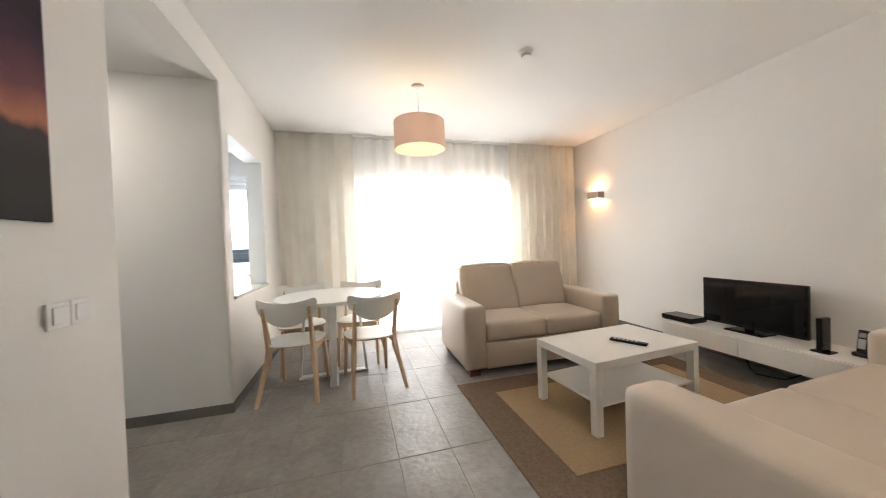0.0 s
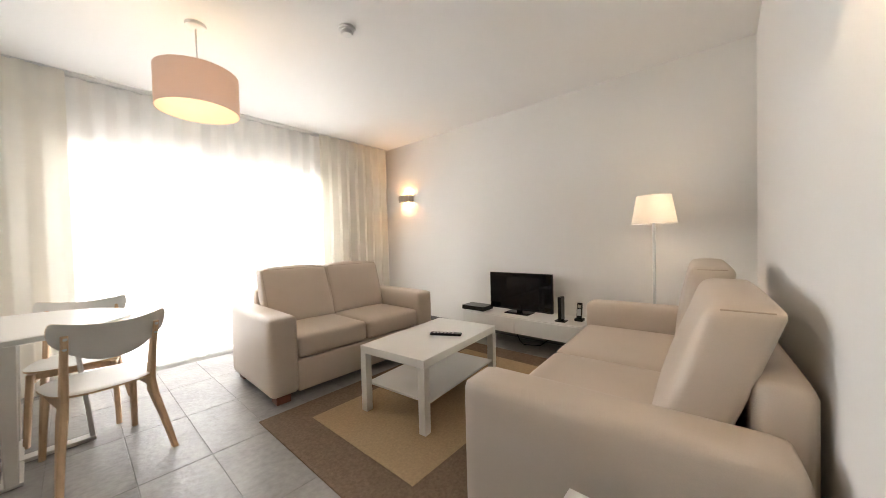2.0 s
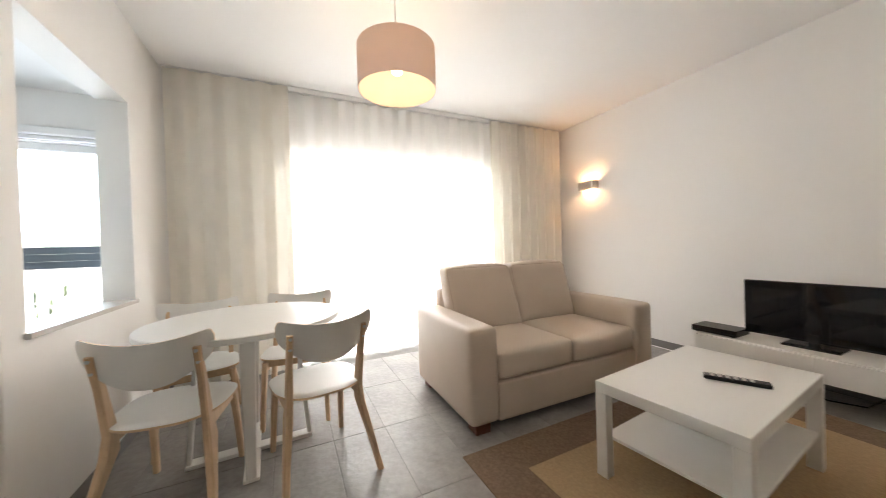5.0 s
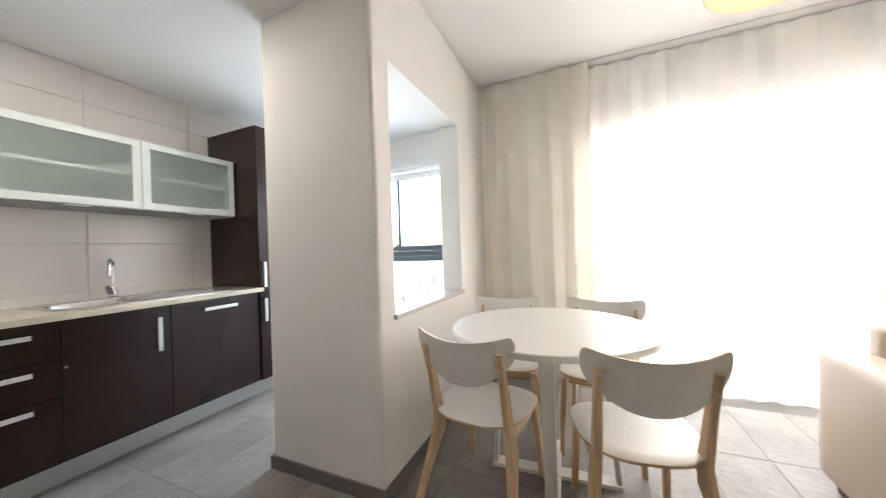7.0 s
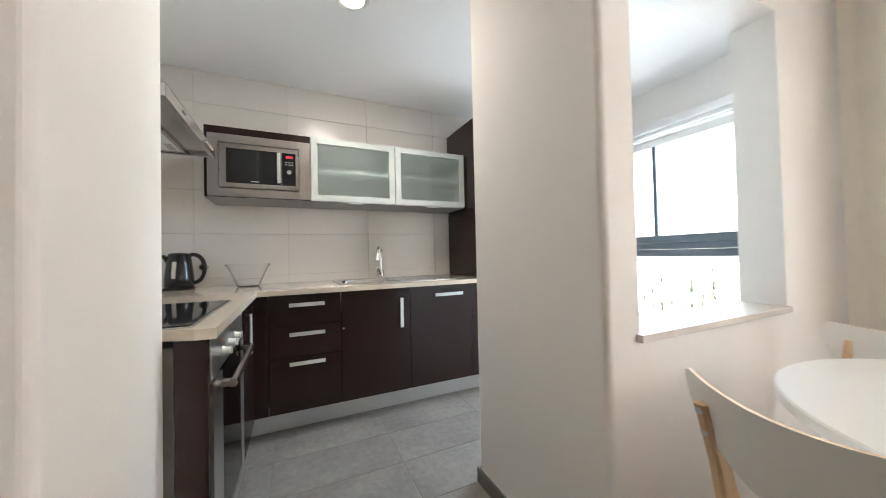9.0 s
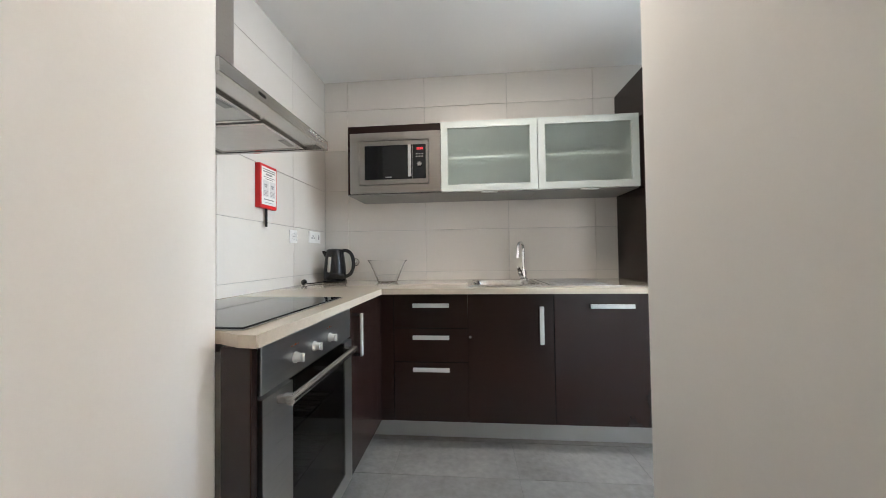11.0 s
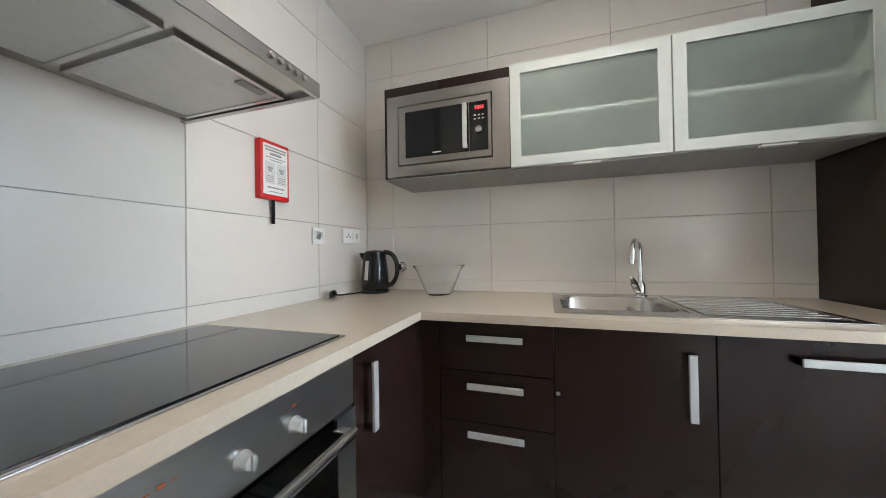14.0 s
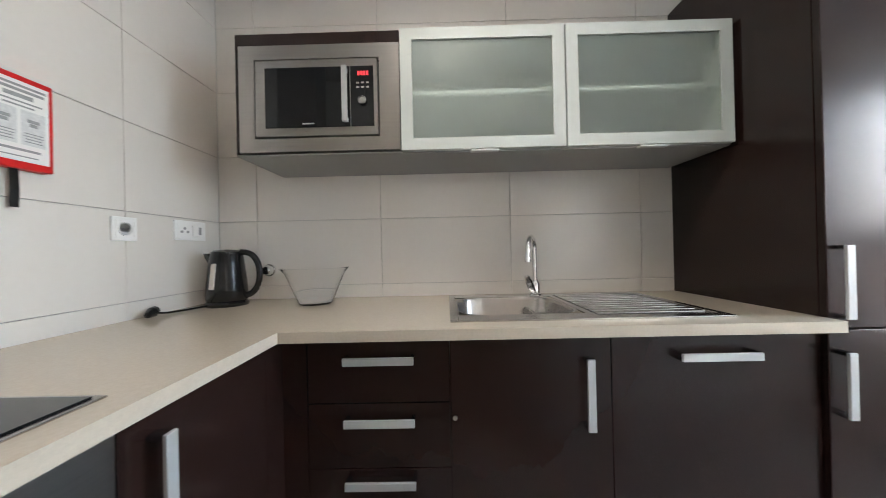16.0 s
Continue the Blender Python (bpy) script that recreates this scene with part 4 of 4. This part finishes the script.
hd = thing("cooker_hood", pose(1.345, 0, 0.012), "stainless steel chimney cooker hood above the hob", "cooker hood")
part("rim", boxes([(-0.295, 0.295, 0.485, 0.50, 1.50, 1.537), (-0.295, -0.28, 0.0, 0.485, 1.50, 1.537), (0.28, 0.295, 0.0, 0.485, 1.50, 1.537)], 0.002), M_STEEL, hd)
slope = bmesh.new()
lo = [slope.verts.new(p) for p in ((-0.295, 0.0, 1.537), (0.295, 0.0, 1.537), (0.295, 0.50, 1.537), (-0.295, 0.50, 1.537))]
hi = [slope.verts.new(p) for p in ((-0.075, 0.0, 1.66), (0.10, 0.0, 1.66), (0.10, 0.25, 1.66), (-0.075, 0.25, 1.66))]
for k in range(4):
    slope.faces.new((lo[k], lo[(k + 1) % 4], hi[(k + 1) % 4], hi[k]))
slope.faces.new(hi)
part("canopy", slope, M_STEEL, hd)
part("chimney", box(-0.075, 0.10, 0.0, 0.25, 1.655, HK - 0.012, bevel=0.002), M_STEELY, hd)
und = part("underside", box(-0.28, 0.28, 0.0, 0.485, 1.512, 1.52), M_STEEL, hd)
for x in (-0.14, 0.14):
    fil = part("filter", box(x - 0.125, x + 0.125, 0.05, 0.40, 1.506, 1.512, bevel=0.002), M_FILTER, und, "grey metal grease filter")
    part("filter_frame", grid_solid((x - 0.132, x - 0.120, x + 0.120, x + 0.132), (0.044, 0.056, 0.394, 0.406), {(1, 1)}, 1.5035, 1.5118, "z"), M_STEEL, und)
for x in (-0.20, 0.14):
    part("latch", box(x - 0.035, x + 0.035, 0.36, 0.385, 1.5025, 1.506, bevel=0.001), M_GREYLAM, und)
for k in range(5):
    part("button", lathe([(0.0, 0.0), (0.007, 0.0), (0.006, 0.006), (0.0, 0.006)], 14), M_CHROME, hd, m=pose(-0.235 + 0.024 * k, 0.50, 1.523, -90, 0, 0))
part("badge", box(0.12, 0.15, 0.5, 0.5015, 1.517, 1.525), M_BLACK, hd)

# wall units
UX, U0, U1 = 0.35, 1.465, 1.905
mu = cabinet("microwave_unit", "dark wenge wall unit round a built-in microwave")
part("body", boxes([(0.0, UX - 0.01, 0.311, 0.327, U0, U1), (0.0, UX - 0.022, 0.897, 0.913, U0, U1), (0.0, UX - 0.01, 0.327, 0.913, U1 - 0.045, U1), (0.0, UX - 0.022, 0.327, 0.897, U0, U0 + 0.012)]), M_WENGE, mu)
part("underside", box(0.0, UX - 0.01, 0.311, 0.913, U0 - 0.006, U0 - 0.0005), M_GREYLAM, mu)
mw = thing("microwave", pose(UX, 0.612, 1.478), "built-in stainless steel microwave with a dark window", "microwave")
part("trim_frame", grid_solid((-0.284, -0.227, 0.227, 0.300), (-0.009, 0.040, 0.327, 0.378), {(1, 1)}, -0.02, 0.0, "x"), M_STEELY, mw)
fd = part("door", box(-0.30, 0.004, -0.222, 0.222, 0.045, 0.322, bevel=0.003), M_STEELY, mw)
part("window", box(0.004, 0.007, -0.185, 0.122, 0.075, 0.292, bevel=0.001), M_BGLASS, fd)
part("panel", box(0.004, 0.007, 0.125, 0.208, 0.075, 0.292, bevel=0.001), M_BGLASS, fd)
for k in range(4):
    part("digit", box(0.007, 0.0078, 0.151 + 0.0105 * k, 0.1585 + 0.0105 * k, 0.257, 0.273), M_LED, fd, "red display digit")
for i in range(3):
    for j in range(2):
        part("key", box(0.007, 0.0078, 0.146 + 0.018 * i, 0.156 + 0.018 * i, 0.212 + 0.016 * j, 0.218 + 0.016 * j), M_TAUPE, fd)
part("mark", box(0.007, 0.0076, -0.05, -0.008, 0.086, 0.091), M_PRINT, fd)
part("dial", lathe([(0.0, 0.0), (0.015, 0.0), (0.015, 0.010), (0.012, 0.012), (0.011, 0.009), (0.0, 0.009)], 24), M_STEEL, fd, m=pose(0.007, 0.168, 0.165, 0, 90, 0))
part("handle", box(0.02, 0.03, 0.098, 0.118, 0.085, 0.285, bevel=0.003), M_ALU, fd)
part("handle_post", boxes([(0.004, 0.02, 0.1, 0.116, 0.09, 0.105), (0.004, 0.02, 0.1, 0.116, 0.265, 0.28)]), M_ALU, fd)
for k in range(2):
    y0 = 0.914 + 0.598 * k
    gu = cabinet("glass_wall_unit", "wall unit with a frosted glass lift-up door")
    part("body", boxes([(0.0, 0.008, y0, y0 + 0.596, U0, U1), (0.008, UX - 0.022, y0, y0 + 0.016, U0, U1), (0.008, UX - 0.022, y0 + 0.580, y0 + 0.596, U0, U1),
                        (0.008, UX - 0.022, y0 + 0.016, y0 + 0.580, U0, U0 + 0.016), (0.008, UX - 0.022, y0 + 0.016, y0 + 0.580, U1 - 0.016, U1)]), M_INSIDE, gu)
    part("shelf", box(0.008, UX - 0.04, y0 + 0.016, y0 + 0.580, 1.68, 1.694), M_INSIDE, gu)
    fr = part("door_frame", grid_solid((y0 + g, y0 + 0.045, y0 + 0.551, y0 + 0.596 - g), (U0, U0 + 0.042, U1 - 0.042, U1), {(1, 1)}, UX - 0.02, UX, "x"), M_PALE, gu,
              "satin aluminium door frame")
    part("glass", box(UX - 0.014, UX - 0.006, y0 + 0.045, y0 + 0.551, U0 + 0.042, U1 - 0.042), M_FROST, fr, "frosted glass").visible_shadow = False
    part("underside", box(0.0, UX - 0.022, y0, y0 + 0.596, U0 - 0.006, U0 - 0.0005), M_GREYLAM, gu)
    part("grip", box(UX - 0.01, UX + 0.012, y0 + 0.25, y0 + 0.35, U0 - 0.014, U0 - 0.0065, bevel=0.002), M_ALU, gu)

# small things
kt = thing("kettle", pose(0.16, 0.142, ZT, 0, 0, 20), "black plastic electric kettle on its base", "kettle")
part("base", lathe([(0.0, 0.0), (0.078, 0.0), (0.081, 0.012), (0.074, 0.020), (0.0, 0.020)], 40), M_BLACK, kt, smooth=True)
part("jug", lathe([(0.0, 0.022), (0.073, 0.022), (0.077, 0.030), (0.075, 0.08), (0.069, 0.14), (0.061, 0.205), (0.058, 0.216), (0.0, 0.216)], 40), M_BLACK, kt, smooth=True)
part("lid", lathe([(0.0, 0.216), (0.057, 0.216), (0.056, 0.224), (0.045, 0.231), (0.0, 0.235)], 40), M_BLACK, kt, smooth=True)
part("spout", sweep([(-0.016, -0.052, 0.165, 0.034, 0.020), (-0.021, -0.068, 0.200, 0.040, 0.026), (-0.024, -0.076, 0.219, 0.042, 0.020)]), M_BLACK, kt, smooth=True)
loop = [(0.015 + 0.010 * math.sin(a), 0.052 + 0.074 * math.sin(a) ** 0.7, 0.130 + 0.092 * math.cos(a)) for a in [math.pi * k / 18 for k in range(19)]]
part("kettle_handle", tube(loop, 0.0125, 12), M_BLACK, kt, smooth=True)
part("level_window", cushion(0.006, 0.022, 0.105, 0.003, 0.0, 6), M_TAUPE, kt, "pale grey water window", smooth=True, m=pose(0.064, -0.034, 0.125, 0, -8, -28))
part("cord", tube([(0.05, -0.06, 0.008), (0.10, -0.11, 0.006), (0.14, -0.15, 0.006), (0.175, -0.17, 0.012)], 0.004, 8), M_BLACK, kt, smooth=True)
part("plug", lathe([(0.0, -0.02), (0.016, -0.02), (0.018, 0.0), (0.010, 0.03), (0.0, 0.034)], 16), M_BLACK, kt, m=pose(0.195, -0.175, 0.018, 0, 100, 0))
gb = thing("glass_bowl", pose(0.17, 0.52, ZT), "clear glass mixing bowl on the worktop", "bowl")
part("bowl", lathe([(0.0, 0.0), (0.060, 0.0), (0.068, 0.006), (0.118, 0.128), (0.134, 0.146), (0.136, 0.150), (0.131, 0.150), (0.115, 0.130), (0.064, 0.009), (0.0, 0.006)], 48), M_CLEAR, gb, smooth=True)
fb = thing("fire_blanket", pose(0.733, 0.0, 1.325), "red fire blanket box with a printed label", "fire blanket")
part("case", box(-0.071, 0.071, 0.0, 0.03, 0.0, 0.23, bevel=0.004), M_RED, fb)
lab = part("label", box(-0.060, 0.060, 0.03, 0.0312, 0.018, 0.215), M_PAPER, fb)
for z, w, h in ((0.203, 0.054, 0.006), (0.192, 0.050, 0.007), (0.178, 0.028, 0.010), (0.164, 0.046, 0.004), (0.154, 0.030, 0.004), (0.046, 0.042, 0.006), (0.030, 0.036, 0.003)):
    part("print_line", box(-w, w, 0.0312, 0.0316, z - h / 2, z + h / 2), M_INK, lab)
for x in (-0.028, 0.028):
    part("picture_field", box(x - 0.024, x + 0.024, 0.0312, 0.0315, 0.060, 0.146), M_PRINT, lab, "pale grey printed picture")
    for z, w in ((0.122, 0.012), (0.112, 0.008), (0.090, 0.019), (0.083, 0.019), (0.076, 0.016), (0.069, 0.018)):
        part("print_line", box(x - w, x + w, 0.0315, 0.0318, z - 0.0012 - 0.003 * (w < 0.013), z + 0.0012 + 0.003 * (w < 0.013)), M_INK, lab)
part("strap", sweep([(0.0, 0.015, -0.095, 0.018, 0.003), (-0.004, 0.012, -0.05, 0.018, 0.003), (0.0, 0.015, 0.002, 0.018, 0.003)]), M_BLACK, fb)


def socket(m, two, label):
    s = thing("wall_socket", m, label, "socket", "kitchen sockets")
    w = 0.08 if two else 0.042
    part("plate", box(-w, w, 0.0, 0.009, -0.04, 0.04, bevel=0.003), M_WPLAS, s)
    part("bezel", grid_solid((-w + 0.010, -w + 0.014, w - 0.014, w - 0.010), (-0.030, -0.026, 0.026, 0.030), {(1, 1)}, 0.009, 0.0105, "y"), M_WPLAS, s)
    if two:
        part("rocker", box(-0.062, -0.004, 0.009, 0.013, -0.024, 0.024, bevel=0.002), M_WPLAS, s)
        part("slot", box(-0.050, -0.036, 0.013, 0.0134, -0.016, 0.016), M_INK, s)
        for x, z in ((0.018, -0.006), (0.033, 0.008), (0.048, -0.006)):
            part("jack", lathe([(0.0, 0.0), (0.006, 0.0), (0.006, 0.0015), (0.0, 0.0015)], 12), M_INK, s, m=pose(x, 0.0092, z, -90, 0, 0))
    else:
        part("recess", lathe([(0.0, 0.0), (0.019, 0.0), (0.022, 0.003), (0.024, 0.003), (0.024, 0.0), (0.0, -0.001)], 24), M_WPLAS, s, smooth=True, m=pose(0, 0.009, 0, -90, 0, 0))
        for x in (-0.0095, 0.0095):
            part("pin_hole", lathe([(0.0, 0.0), (0.0032, 0.0), (0.0032, 0.001), (0.0, 0.001)], 10), M_INK, s, m=pose(x, 0.0094, 0, -90, 0, 0))
        for z in (-0.019, 0.019):
            part("earth_clip", box(-0.004, 0.004, 0.009, 0.0125, z - 0.002, z + 0.002), M_ALU, s)
    return s


socket(pose(0.455, 0.0, 1.195), False, "white square power socket on the tiles")
socket(pose(0.18, 0.0, 1.205), True, "white double plate with switch and socket")
plug = thing("wall_plug", pose(0.0, 0.235, 1.025), "round black and chrome plug fitting on the tiles", "plug")
part("collar", lathe([(0.0, 0.0), (0.030, 0.0), (0.028, 0.008), (0.0, 0.008)], 24), M_CHROME, plug, smooth=True, m=pose(0, 0, 0, 0, 90, 0))
part("knob", lathe([(0.0, 0.006), (0.024, 0.006), (0.024, 0.020), (0.018, 0.034), (0.0, 0.038)], 24), M_CHROME, plug, smooth=True, m=pose(0, 0, 0, 0, 90, 0))
sp = thing("ceiling_spot", pose(1.06, 1.09, HK), "round recessed kitchen ceiling light, lit", "ceiling light")
part("ring", lathe([(0.062, -0.006), (0.082, -0.006), (0.085, -0.001), (0.062, -0.001)], 40, closed=True), M_CHROME, sp, smooth=True)
part("diffuser", lathe([(0.0, -0.003), (0.061, -0.003), (0.061, -0.001), (0.0, -0.001)], 32), M_SPOT, sp)


# ---- tiles ----
def tile_mesh(sx, sy, sz, material, store={}):
    key = (round(sx, 4), round(sy, 4), round(sz, 4), material.name)
    if key not in store:
        bm = box(-sx / 2, sx / 2, -sy / 2, sy / 2, -sz / 2, sz / 2)
        bmesh.ops.bevel(bm, geom=list(bm.edges), offset=0.0012, segments=1, affect="EDGES")
        me = bpy.data.meshes.new("tile")
        bm.to_mesh(me)
        bm.free()
        me.materials.append(material)
        store[key] = me
    return store[key]


def tile(parent, x0, x1, y0, y1, z0, z1, material):
    ob = new("tile", tile_mesh(x1 - x0, y1 - y0, z1 - z0, material))
    ob.location = ((x0 + x1) / 2, (y0 + y1) / 2, (z0 + z1) / 2)
    ob.parent = parent


J = 0.0012
for i in range(-12, 11):
    for j in range(-9, 5):
        x0, y0 = 3.48 + 0.30 * i, 0.69 + 0.617 * j
        x1, y1 = x0 + 0.30, y0 + 0.617
        if y1 < -0.1 and x1 < 1.7 or y1 < YS - 0.1 and x0 > 3.75 or y0 < -3.4 or y1 > 3.75:
            continue
        tile(floor, x0 + J, x1 - J, y0 + J, y1 - J, -0.012, 0.0, M_TILE)
K = 0.001
ROWS_Z = [0.645 + 0.305 * k for k in range(6)] + [HK]
wall_s, wall_w = bpy.data.objects["wall_kitchen_south"], bpy.data.objects["wall_kitchen_west"]
for z0, z1 in zip(ROWS_Z, ROWS_Z[1:]):
    for a, b in ((0.0, 0.445), (0.445, 1.05), (1.05, 1.628)):
        tile(wall_s, a + K, b - K, -0.008, 0.0, z0 + K, z1 - K, M_KTILE)
    for a, b in zip((0.0, 0.18, 0.765, 1.37, 1.975, 2.58, 3.185), (0.18, 0.765, 1.37, 1.975, 2.58, 3.185, 3.5)):
        tile(wall_w, -0.008, 0.0, a + K, b - K, z0 + K, z1 - K, M_KTILE)
